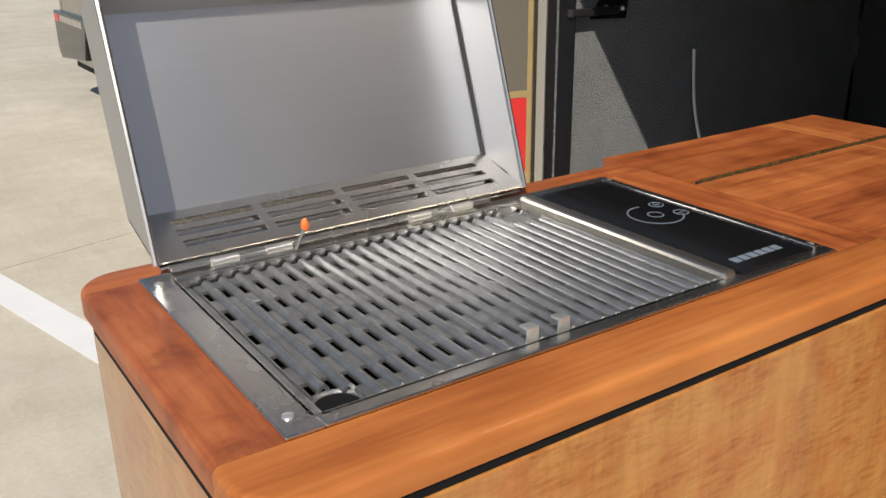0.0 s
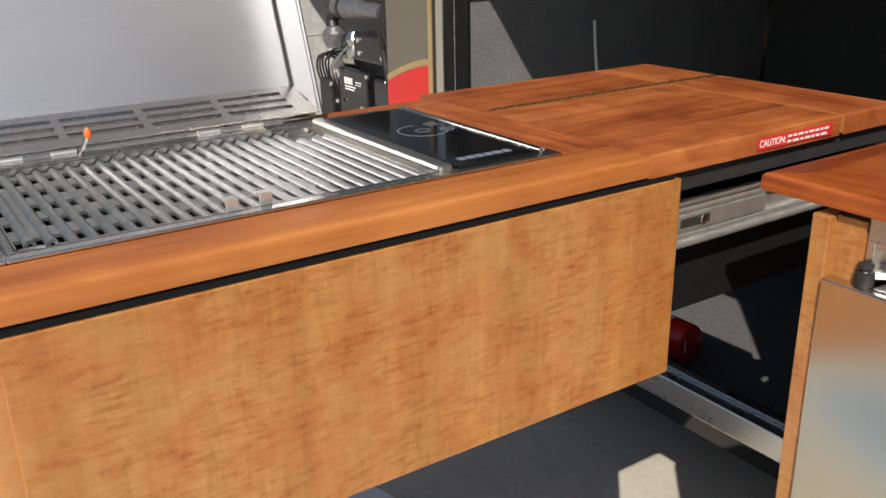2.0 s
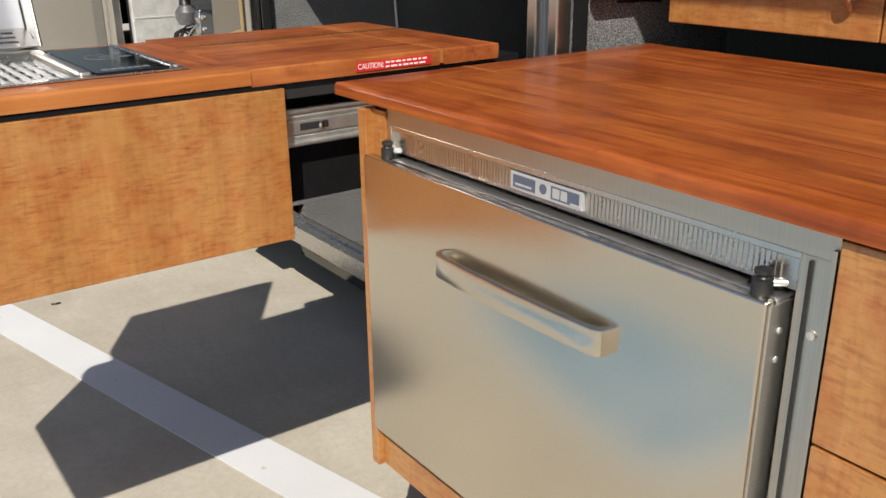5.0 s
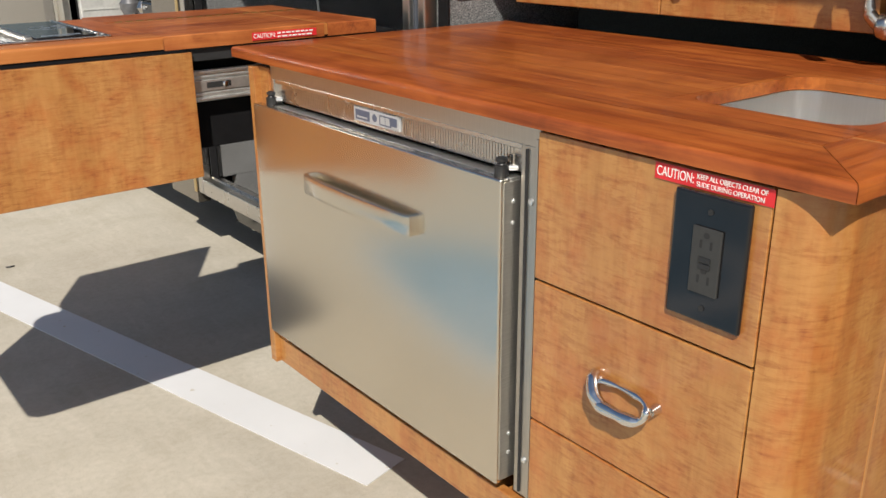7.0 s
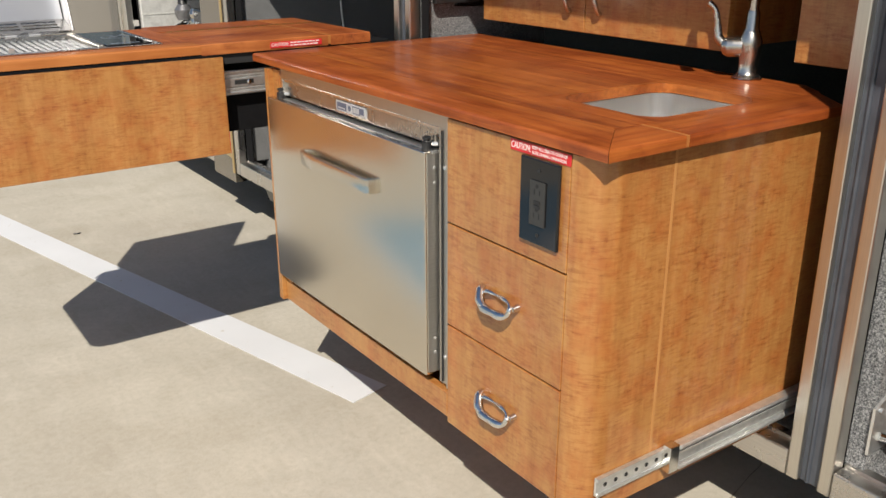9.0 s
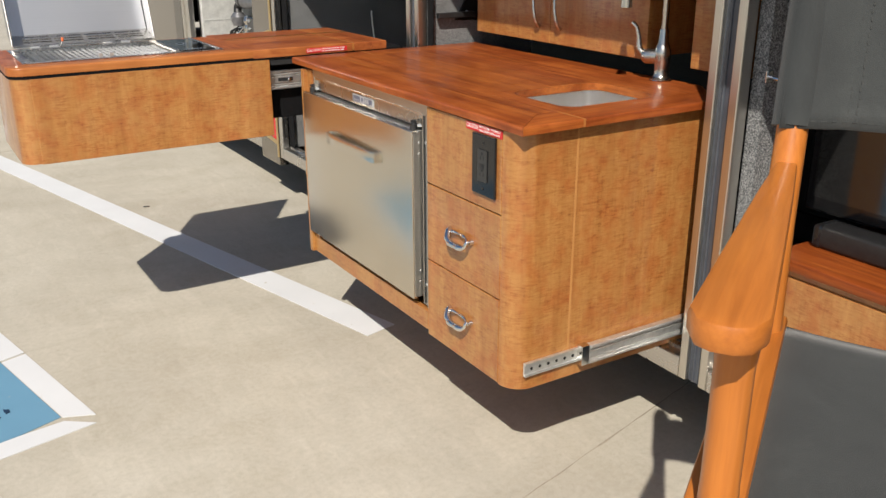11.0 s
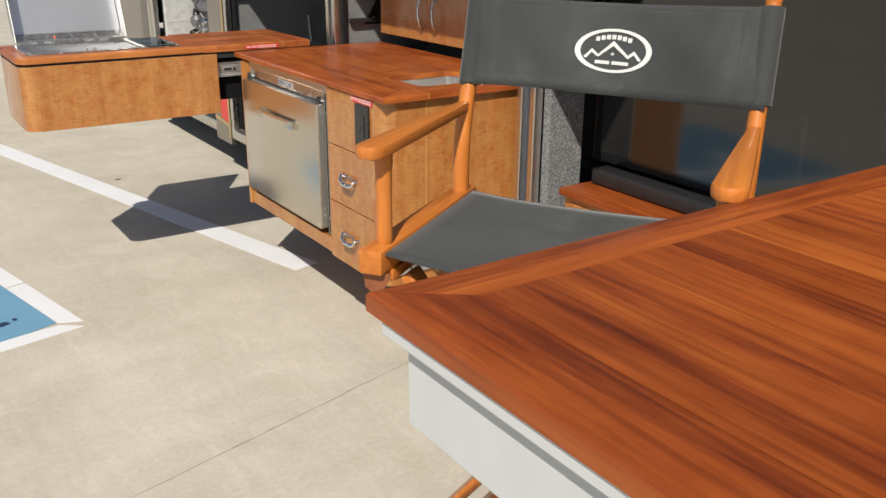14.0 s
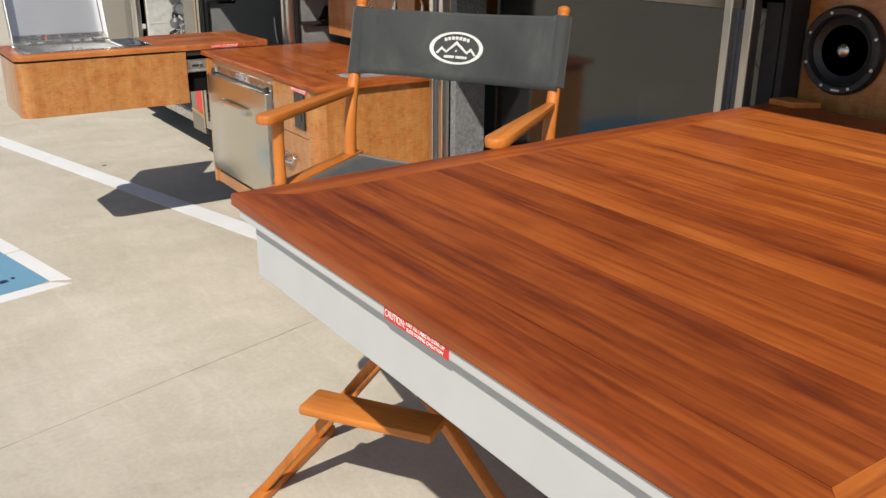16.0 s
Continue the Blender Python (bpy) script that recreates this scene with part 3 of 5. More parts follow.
part("pillar", box(WALL - 0.002, WALL + 0.04, 3.09, 3.24, SILL, HEAD), shaded_taupe, coach, "taupe painted pillar, coloured dark for its shade")
part("sill", box(WALL - 0.004, WALL + 0.04, 1.905, 2.945, SILL, FLOOR, 0.003), steel_y, coach)
part("divider", box(WALL + 0.07, 2.6, 1.86, 1.90, FLOOR, HEAD), black_dull, coach)
part("divider", box(WALL + 0.07, 2.6, 2.96, 3.0, FLOOR, HEAD), black_dull, coach)
part("bay_back", box(2.3, 2.34, 1.9, 2.96, FLOOR, HEAD), foil, coach, "crinkled silver insulation board")
part("insulation", box(1.45, 2.3, 2.925, 2.958, FLOOR, HEAD, 0.006), foil, coach, "crinkled silver insulation board")
part("lower_wall", box(WALL + 0.002, WALL + 0.06, 3.245, 7.0, SILL + 0.08, HEAD), taupe_paint, coach)
# rear corner of the coach with its wheel arch, bumper and marker lamp
b = prism([(6.35, 0.36), (7.10, 0.30), (7.16, 0.36), (7.16, 0.64), (6.20, 0.64)], WALL - 0.03, WALL + 0.10, "x", 0.008)
part("bumper", b, black_gloss, coach, "black bumper corner")
part("marker_lamp", box(WALL - 0.036, WALL - 0.03, 7.0, 7.10, 0.57, 0.62, 0.002), red_gloss, coach, "small red marker lamp")
part("bumper_trim", box(WALL - 0.034, WALL - 0.03, 6.3, 6.98, 0.575, 0.62), steel_y, coach)


def wheel(y):
    tyre = part("tyre", lathe([(0.28, -0.14), (0.46, -0.14), (0.505, -0.10), (0.505, 0.10), (0.46, 0.14), (0.28, 0.14)], (1.62, y, 0.505), "x", 36), cable_black, coach, "black coach tyre", True)
    part("rim", lathe([(0.05, -0.16), (0.10, -0.15), (0.20, -0.09), (0.27, -0.12), (0.28, -0.13), (0.28, 0.1), (0.05, 0.1)], (1.62, y, 0.505), "x", 28), chrome, tyre, "polished rim", True)


wheel(-7.2)


def bracket(x, y, z):
    """Black gas-strut bracket bolted to a carpeted divider."""
    g = thing("strut_bracket", (x, y, z), "black steel strut bracket bolted to a carpeted divider", "bracket", "strut brackets")
    plate = prism([(x - 0.01, z), (x + 0.10, z - 0.004), (x + 0.11, z + 0.09), (x + 0.05, z + 0.10), (x + 0.02, z + 0.05)], y - 0.012, y, "y", 0.002)
    part("plate", plate, black_gloss, g)
    part("arm", box(x - 0.09, x + 0.06, y - 0.03, y - 0.012, z + 0.01, z + 0.028, 0.003), black_satin, g)
    for dx, dz in ((0.03, 0.025), (0.085, 0.02), (0.075, 0.08)):
        part("bolt", lathe([(0.006, 0.0), (0.006, -0.005), (0.003, -0.008)], (x + dx, y - 0.012, z + dz), "y", 8), zinc, g, "bright bolt head", True)


bracket(1.53, 0.345, 0.98)
hook = thing("hook", (1.44, -1.03, 0.985), "small chrome hook on a carpeted divider", "hook")
part("arm", tube([(1.43, -1.02, 0.985), (1.43, -1.05, 0.982), (1.455, -1.055, 0.98), (1.462, -1.052, 0.992)], 0.004, 8), chrome, hook, "", True)
part("plate", box(1.42, 1.44, -1.0235, -1.02, 0.972, 0.998, 0.001), chrome, hook)
bracket(1.50, 1.60, 1.0)
# strut latch at the foot of the TV bay
g = thing("latch_plate", (1.44, -1.03, 0.37), "small steel latch plate on a carpeted divider", "latch")
part("plate", prism([(1.415, 0.33), (1.47, 0.33), (1.49, 0.42), (1.485, 0.45), (1.415, 0.42)], -1.026, -1.02, "y", 0.001), zinc, g)
part("pin", rod((1.44, -1.026, 0.36), (1.47, -1.055, 0.35), 0.008), chrome, g, "", True)
part("ring", tube([(1.45, -1.03, 0.40), (1.48, -1.05, 0.40), (1.49, -1.05, 0.36), (1.465, -1.04, 0.34)], 0.005), chrome, g, "", True)
for dx, dz in ((0.0, 0.0), (0.035, 0.01), (0.05, -0.03)):
    part("bolt", lathe([(0.005, 0.0), (0.005, -0.005), (0.002, -0.007)], (1.43 + dx, -1.026, 0.415 + dz), "y", 8), zinc, g, "", True)

# ---- generator seen in the far bay ----
label_grey2 = plain("pale_grey_plastic", (0.55, 0.56, 0.56), 0.4, 0, 0.06, 20)
gen = thing("generator", (1.62, 2.45, FLOOR), "black and grey engine generator in an open bay", "generator")
part("base", box(1.48, 1.95, 2.06, 2.86, FLOOR, FLOOR + 0.08, 0.008), black_satin, gen)
part("block", box(1.60, 1.9, 2.20, 2.62, FLOOR + 0.08, 0.62, 0.02), black_gloss, gen)
part("battery", box(1.50, 1.64, 2.245, 2.443, FLOOR + 0.08, 0.715, 0.008), black_gloss, gen, "black battery box with white print")
for z0, z1, y0, y1 in ((0.662, 0.684, 2.345, 2.400), (0.652, 0.657, 2.325, 2.398), (0.643, 0.648, 2.335, 2.398), (0.672, 0.676, 2.285, 2.325), (0.664, 0.667, 2.290, 2.325)):
    part("text_bar", box(1.4985, 1.50, y0, y1, z0, z1), label_white, gen)
part("battery_side", box(1.515, 1.64, 2.10, 2.240, FLOOR + 0.08, 0.700, 0.010), black_gloss, gen)
part("relay_box", box(1.49, 1.56, 2.478, 2.572, 0.50, 0.661, 0.006), black_satin, gen)
part("cylinder_head", box(1.50, 1.72, 2.115, 2.330, 0.745, 0.835, 0.010), black_gloss, gen)
part("head_foot", box(1.53, 1.70, 2.12, 2.40, 0.705, 0.745), black_dull, gen)
for y, z in ((2.288, 0.812), (2.284, 0.772), (2.14, 0.812), (2.14, 0.770)):
    part("bolt", lathe([(0.008, 0.0), (0.008, -0.005), (0.004, -0.008)], (1.50, y, z), "x", 8), zinc, gen, "", True)
for y, z in ((2.425, 0.700), (2.47, 0.652), (2.43, 0.60), (2.26, 0.60), (2.22, 0.705)):
    part("bolt", lathe([(0.007, 0.0), (0.007, -0.006), (0.003, -0.009)], (1.488, y, z), "x", 8), zinc, gen, "", True)
part("air_cleaner", lathe([(0.0, 0.165), (0.022, 0.160), (0.034, 0.140), (0.038, 0.10), (0.036, 0.03), (0.030, -0.02), (0.026, -0.08), (0.026, -0.16), (0.0, -0.162)], (1.53, 2.335, 0.902), "y", 28), grey_cast, gen, "rounded dark grey air cleaner", True)
part("air_band", lathe([(0.0385, 0.075), (0.0405, 0.085), (0.0385, 0.095)], (1.53, 2.335, 0.902), "y", 28), black_satin, gen, "", True)
part("pulley", lathe([(0.0, -0.012), (0.02, -0.014), (0.024, -0.004), (0.060, -0.004), (0.070, -0.012), (0.074, 0.0), (0.070, 0.012), (0.0, 0.012)], (1.60, 2.50, 0.965), "x", 28), grey_cast, gen, "", True)
part("stay", box(1.56, 1.575, 2.47, 2.62, 0.885, 0.897, 0.002), black_satin, gen)
part("elbow", tube([(1.53, 2.46, 0.89), (1.52, 2.50, 0.865), (1.515, 2.49, 0.83), (1.52, 2.46, 0.80)], 0.022, 14), black_satin, gen, "", True)
part("fuel_pump", lathe([(0.0, -0.034), (0.030, -0.034), (0.040, -0.012), (0.042, 0.012), (0.026, 0.034), (0.0, 0.036)], (1.51, 2.472, 0.806), "z", 18), grey_cast, gen, "", True)
part("carburettor", lathe([(0.0, -0.05), (0.024, -0.046), (0.030, -0.02), (0.022, 0.0), (0.032, 0.02), (0.020, 0.045)], (1.53, 2.372, 0.785), "z", 18), nickel, gen, "warm bright metal carburettor", True)
part("starter", rod((1.53, 2.34, 0.742), (1.53, 2.43, 0.735), 0.024, n=16), nickel, gen, "", True)
part("shroud", lathe([(0.02, 0.0), (0.135, 0.0), (0.150, 0.012), (0.146, 0.05), (0.02, 0.05)], (1.545, 2.515, 0.635), "x", 40), label_grey2, gen, "pale grey fan shroud", True)
rnd = random.Random(5)
for k in range(7):
    y0, y1 = 2.42 + 0.02 * k, 2.46 + 0.022 * k
    part("wire", tube([(1.535, y0 - 0.03, 0.80 - 0.012 * k), (1.50, (y0 + y1) / 2, 0.76 - 0.03 * rnd.random()), (1.495, y1, 0.68 + 0.03 * rnd.random()), (1.52, y1 + 0.01, 0.62)], 0.0038, 6), rnd.choice((cable_black, cable_black, nickel)), gen, "", True)
part("exhaust", tube([(1.75, 2.35, 0.80), (1.70, 2.20, 0.88), (1.66, 2.10, 1.0), (1.68, 2.06, 1.2)], 0.028), nickel, gen, "", True)
for k in range(5):
    part("cable", tube([(1.50 + 0.015 * k, 1.98 + 0.03 * k, 1.2), (1.45 + 0.01 * k, 2.02 + 0.025 * k, 0.98 - 0.02 * k), (1.49, 1.98 + 0.035 * k, 0.80), (1.45 + 0.01 * k, 2.03 + 0.01 * k, 0.62), (1.5, 2.0 + 0.02 * k, 0.40)], 0.009), cable_black, gen, "", True)
# quilted foil joints on the insulation board
for k in range(5):
    part("tape_joint", box(1.46, 2.29, 2.9225, 2.9248, 0.42 + 0.17 * k, 0.424 + 0.17 * k), foil, gen)

# ---- grill slide-out ----
G0, G1 = 0.108, 0.870     # ends of the grill cabinet along x
cab = thing("grill_cabinet", (0.5, 0.6, 0.66), "figured wood slide-out cabinet box under a grill counter", "cabinet")
outline = rounded(0.134, 0.84, 0.392, 0.80, 0.042, (1, 0, 0, 1))
part("shell", prism(outline, 0.656, 0.8925), veneer, cab, "", True)
part("front_panel", box(0.183, G1, 0.389, 0.404, 0.6545, 0.8915, 0.0015), veneer, cab)
# near-flush black strip stands in for the shade in the open gap
part("gap_strip", prism(rounded(0.1325, 0.86, 0.3905, 0.79, 0.043, (1, 0, 0, 1)), 0.8925, 0.9013), black_deep, cab, "", True)
part("inner_box", box(0.875, 1.37, 0.44, 0.60, 0.698, 0.893), black_deep, cab, "black inner box of the slide")
rail = part("slide_rail", box(0.872, 1.75, 0.424, 0.438, 0.800, 0.846, 0.002), zinc, cab, "zinc-plated drawer slide")
# rods added along the slide's edges to catch highlights
for z, y in ((0.8495, 0.418), (0.8385, 0.4205), (0.8065, 0.4205), (0.7975, 0.417)):
    part("slide_bead", rod((0.872, y, z), (1.75, y, z), 0.0042, n=12), zinc, rail, "bright rolled edge of the slide", True)
part("slide_channel", box(0.872, 1.75, 0.4185, 0.424, 0.840, 0.848, 0.0015), zinc, rail)
part("slide_channel", box(0.872, 1.75, 0.4185, 0.424, 0.798, 0.806, 0.0015), zinc, rail)
part("inner_slide", box(0.872, 1.06, 0.4165, 0.4238, 0.8115, 0.8340, 0.002), zinc, rail, "inner member of the slide")
part("slide_slot", box(0.905, 0.955, 0.4160, 0.4165, 0.818, 0.829), black_dull, rail)
part("slide_bolt", lathe([(0.006, 0), (0.006, -0.003), (0.003, -0.005)], (0.943, 0.4165, 0.823), "y", 10), chrome, rail, "", True)

top = thing("grill_counter", (0.7, 0.6, 0.90), "varnished teak counter with rounded corners and a hinged flap", "countertop")
TZ0, TZ1 = 0.9013, 0.924


def board(pts, name, mat, parent, z0=TZ0, z1=TZ1, nose=None, big=0.006):
    """A board; nose: picks its rounded outer edge."""
    return part(name, prism(pts, z0, z1, "z", 0.0, 2, None, nose, big), mat, parent, "", True)


board([(0.131, 0.450), (0.182, 0.450), (0.182, 0.765), (0.131, 0.765)], "board", ruddy_y, top, nose=lambda c: c.x < 0.1315)
board(rounded(0.131, 0.818, 0.388, 0.4495, 0.044, (1, 0, 0, 0), 8), "board", edge_x, top, nose=lambda c: c.x < 0.817 and c.y < 0.4494)
board(rounded(0.131, 0.818, 0.7655, 0.812, 0.040, (0, 0, 0, 1), 8), "board", worn_x, top, nose=lambda c: c.x < 0.817 and c.y > 0.7656)
board([(0.752, 0.450), (0.818, 0.450), (0.818, 0.765), (0.752, 0.765)], "board", worn_y, top)
flap = [(0.8185, 0.390, 1.155, 0.47), (0.8185, 0.471, 1.155, 0.56), (0.8185, 0.561, 1.155, 0.683), (0.8185, 0.697, 1.155, 0.775), (0.8185, 0.776, 1.155, 0.84)]
for x0, y0, x1, y1 in flap:
    board([(x0, y0), (x1, y0), (x1, y1), (x0, y1)], "board", worn_x, top, TZ0 - 0.003, TZ1, lambda c: c.y < 0.391, 0.003)
board([(1.164, 0.390), (1.281, 0.390), (1.281, 0.683), (1.164, 0.683)], "board", worn_y, top, TZ0 - 0.003, TZ1, lambda c: c.y < 0.391 or c.x > 1.28, 0.003)
board([(1.164, 0.697), (1.281, 0.697), (1.281, 0.84), (1.164, 0.84)], "board", worn_y, top, TZ0 - 0.003, TZ1, lambda c: c.x > 1.28, 0.003)
part("inlay", box(1.1555, 1.1635, 0.391, 0.683, TZ0, TZ1 - 0.0003), inlay_m, top, "pale wood inlay line")
part("inlay", box(1.1555, 1.1635, 0.697, 0.84, TZ0, TZ1 - 0.0003), inlay_m, top, "pale wood inlay line")
part("edge_band", box(0.83, 1.281, 0.398, 0.835, TZ0 - 0.028, TZ0 - 0.004), black_dull, top)
hinge = part("piano_hinge", box(0.835, 1.279, 0.6835, 0.6965, TZ0, TZ1 - 0.002), black_dull, top, "tarnished brass piano hinge")
brass = plain("tarnished_brass", (0.30, 0.20, 0.08), 0.4, 0.9, 0.3, 80)
for i in range(20):
    x = 0.838 + i * 0.0221
    part("knuckle", rod((x, 0.690, TZ1 - 0.001), (x + 0.015, 0.690, TZ1 - 0.001), 0.0028, n=8), brass, hinge)
caution((0.994, 0.3895, 0.9025), (1, 0, 0), (0, 0, 1), 0.142, 0.0145)

# ---- electric grill ----
grill = thing("electric_grill", (0.46, 0.6, 0.92), "built-in stainless electric grill with its lid open", "grill")
FX0, FX1, FY0, FY1 = 0.179, 0.748, 0.449, 0.766
IX0, IX1, IY0, IY1 = 0.207, 0.612, 0.464, 0.742
fz0, fz1 = 0.9245, 0.9275
part("flange", box(FX0, IX0, FY0, FY1, fz0, fz1, 0.0012), steel_y, grill, "brushed steel flange")
part("flange", box(IX0, FX1, FY0, IY0, fz0, fz1, 0.0012), steel_x, grill)
part("flange", box(IX0, FX1, IY1, FY1, fz0, fz1, 0.0012), steel_x, grill)
part("flange", box(0.730, FX1, IY0, IY1, fz0, fz1, 0.0012), steel_y, grill)
part("tray", box(IX0 - 0.004, IX1 + 0.004, IY0 - 0.004, IY1 + 0.004, 0.895, 0.899), black_dull, grill, "dark drip tray")
for x0, x1, y0, y1 in ((IX0 - 0.003, IX0, IY0, IY1), (IX0, IX1, IY0 - 0.003, IY0), (IX0, IX1, IY1, IY1 + 0.003)):
    part("tray_wall", box(x0, x1, y0, y1, 0.899, fz1), steel_x, grill)
for x, y in ((0.191, 0.742), (0.191, 0.4715), (0.739, 0.749), (0.739, 0.4715)):
    part("screw", lathe([(0.0042, 0), (0.0040, 0.0012), (0.0026, 0.0019), (0.0, 0.0021)], (x, y, fz1), "z", 12), zinc, grill, "bright screw head", True)


def grate():
    """Ridged cooking plate with staggered slots in its valleys."""
    b = bmesh.new()
    n, rows = 24, 66
    x0, x1, y0, y1 = IX0 + 0.012, IX1 - 0.012, IY0 + 0.006, IY1 - 0.004
    px, py = (x1 - x0) / n, (y1 - y0) / rows
    shape = ((0.0, 0.9165), (0.08, 0.9163), (0.50, 0.9163), (0.58, 0.9165), (0.69, 0.9190), (0.77, 0.9204), (0.80, 0.9204), (0.89, 0.9190))
    cols = [(x0 + (i + f) * px, z) for i in range(n) for f, z in shape] + [(x1, 0.9165)]
    cut = lambda x, y: (x - (x0 + 0.013)) ** 2 + (y - (y0 + 0.011)) ** 2 < 0.020 ** 2 or (x - (x1 - 0.02)) ** 2 + (y - (y1 - 0.02)) ** 2 < 0.022 ** 2  # noqa: E731
    vs = [[b.verts.new((x, y0 + j * py, z if j > 0 else 0.9165)) for j in range(rows + 1)] for x, z in cols]
    slots = (6, 19, 31, 44, 56)
    for i in range(len(cols) - 1):
        valley, k = i % 8 == 1, i // 8
        for j in range(rows):
            xm, ym = (cols[i][0] + cols[i + 1][0]) / 2, y0 + (j + 0.5) * py
            open_row = [m for m, a in enumerate(slots) if a <= j < a + 6]
            if cut(xm, ym) or (valley and open_row and not (k == 1 and 0 < open_row[0] < 4)):
                continue
            b.faces.new((vs[i][j], vs[i + 1][j], vs[i + 1][j + 1], vs[i][j + 1]))
    for v in [v for v in b.verts if not v.link_faces]:
        b.verts.remove(v)
    ob = part("cooking_plate", b, iron, grill, "ridged dark cast grill plate with slots")
    so = ob.modifiers.new("thickness", "SOLIDIFY")
    so.thickness, so.offset = 0.003, -1
    return x0, x1, y0, y1


gx0, gx1, gy0, gy1 = grate()
part("plate_rim", box(gx0 - 0.012, gx0, gy0 - 0.004, gy1 + 0.002, 0.909, 0.919, 0.002), iron, grill)
part("plate_rim", box(gx0, gx1, gy1, gy1 + 0.003, 0.909, 0.9145, 0.001), iron, grill)
for x, y, r in ((gx0 + 0.013, gy0 + 0.011, 0.0205), (gx1 - 0.02, gy1 - 0.02, 0.022)):
    if x < 0.4:
        # black disc, nearly flush, painted in for the dark inside the opening
        part("drain_hole", lathe([(0.0, 0.0), (r - 0.003, 0.0), (r - 0.003, -0.003), (0.0, -0.003)], (x, y, 0.9166), "z", 24), black_deep, grill, "black disc for the dark of a drain opening")
    part("drain_rim", lathe([(r - 0.004, -0.006), (r - 0.001, -0.001), (r + 0.002, 0.0012), (r + 0.005, -0.0005)], (x, y, 0.9165), "z", 28), iron, grill, "rounded rim of a drain opening", True)
part("divider_bar", box(0.600, 0.618, IY0 - 0.004, IY1 + 0.006, 0.915, 0.9335, 0.004), frame_steel, grill, "satin stainless divider bar")
panel = part("control_glass", box(0.6225, 0.7245, IY0 - 0.006, IY1 + 0.002, 0.924, 0.9305, 0.001), glass_black, grill, "black touch control glass")
part("glass_trim", box(0.7255, 0.7300, IY0 - 0.006, IY1 + 0.004, 0.924, 0.9325, 0.001), steel_y, grill)
grey_print = plain("grey_print", (0.16, 0.19, 0.24), 0.4, 0, 0.05, 60)
CX, CY = 0.681, 0.617
pts = [(CX + 0.030 * math.cos(radians(a)), CY + 0.030 * math.sin(radians(a))) for a in range(80, 331, 10)]
pts += [(CX + 0.0285 * math.cos(radians(a)), CY + 0.0285 * math.sin(radians(a))) for a in range(330, 79, -10)]
part("dial_print", prism(pts, 0.9305, 0.9308), grey_print, panel)
for dx, dy, r in ((0.0, 0.0, 0.009), (0.026, 0.024, 0.0085), (0.028, -0.010, 0.0085)):
    ring = [(CX + dx + r * math.cos(radians(a)), CY + dy + r * math.sin(radians(a))) for a in range(0, 351, 15)]
    ring += [(CX + dx + (r - 0.0013) * math.cos(radians(a)), CY + dy + (r - 0.0013) * math.sin(radians(a))) for a in range(345, -1, -15)]
    part("button_print", prism(ring, 0.9305, 0.9308), grey_print, panel)
part("button_print", box(CX + 0.021, CX + 0.031, CY + 0.0235, CY + 0.0245, 0.9305, 0.9308), grey_print, panel)
part("button_print", box(CX + 0.0255, CX + 0.0265, CY + 0.019, CY + 0.029, 0.9305, 0.9308), grey_print, panel)
part("button_print", box(CX + 0.023, CX + 0.033, CY - 0.0105, CY - 0.0095, 0.9305, 0.9308), grey_print, panel)
for k in range(6):
    part("brand_bar", box(0.637 + 0.0115 * k, 0.646 + 0.0115 * k, 0.476, 0.486, 0.9305, 0.9309), grey_print, panel)
for x in (0.390, 0.421):
    part("clip", box(x - 0.006, x + 0.006, 0.4655, 0.4675, 0.915, 0.938, 0.0006), zinc, grill, "small bright spring clip")
    part("clip", box(x - 0.006, x + 0.006, 0.4675, 0.4765, 0.9350, 0.938, 0.0012), zinc, grill, "small bright spring clip")
# the open lid: profile in y and z
LX0, LX1 = 0.197, 0.623
A, B, C, D = (0.766, 0.936), (0.843, 0.958), (0.908, 1.145), (0.858, 1.205)
lid = part("lid", prism([C, (C[0] + 0.0025, C[1]), (B[0] + 0.0025, B[1]), B], LX0, LX1, "x"), lid_steel, grill, "open satin stainless lid")
part("lid_top", prism([C, D, (D[0] + 0.002, D[1] + 0.002), (C[0] + 0.0025, C[1] + 0.002)], LX0, LX1, "x"), lid_steel, lid)
for x in (LX0, LX1 - 0.002):
    part("lid_side", prism([A, B, C, D], x, x + 0.002, "x"), lid_steel, lid)
for x, s in ((LX0, 1), (LX1, -1)):
    part("lid_rim", rod((x, A[0], A[1]), (x, D[0], D[1]), 0.003, n=8), steel_z, lid, "bright folded rim", True)
part("lid_rim", rod((LX0, D[0], D[1]), (LX1, D[0], D[1]), 0.003, n=8), steel_x, lid, "", True)


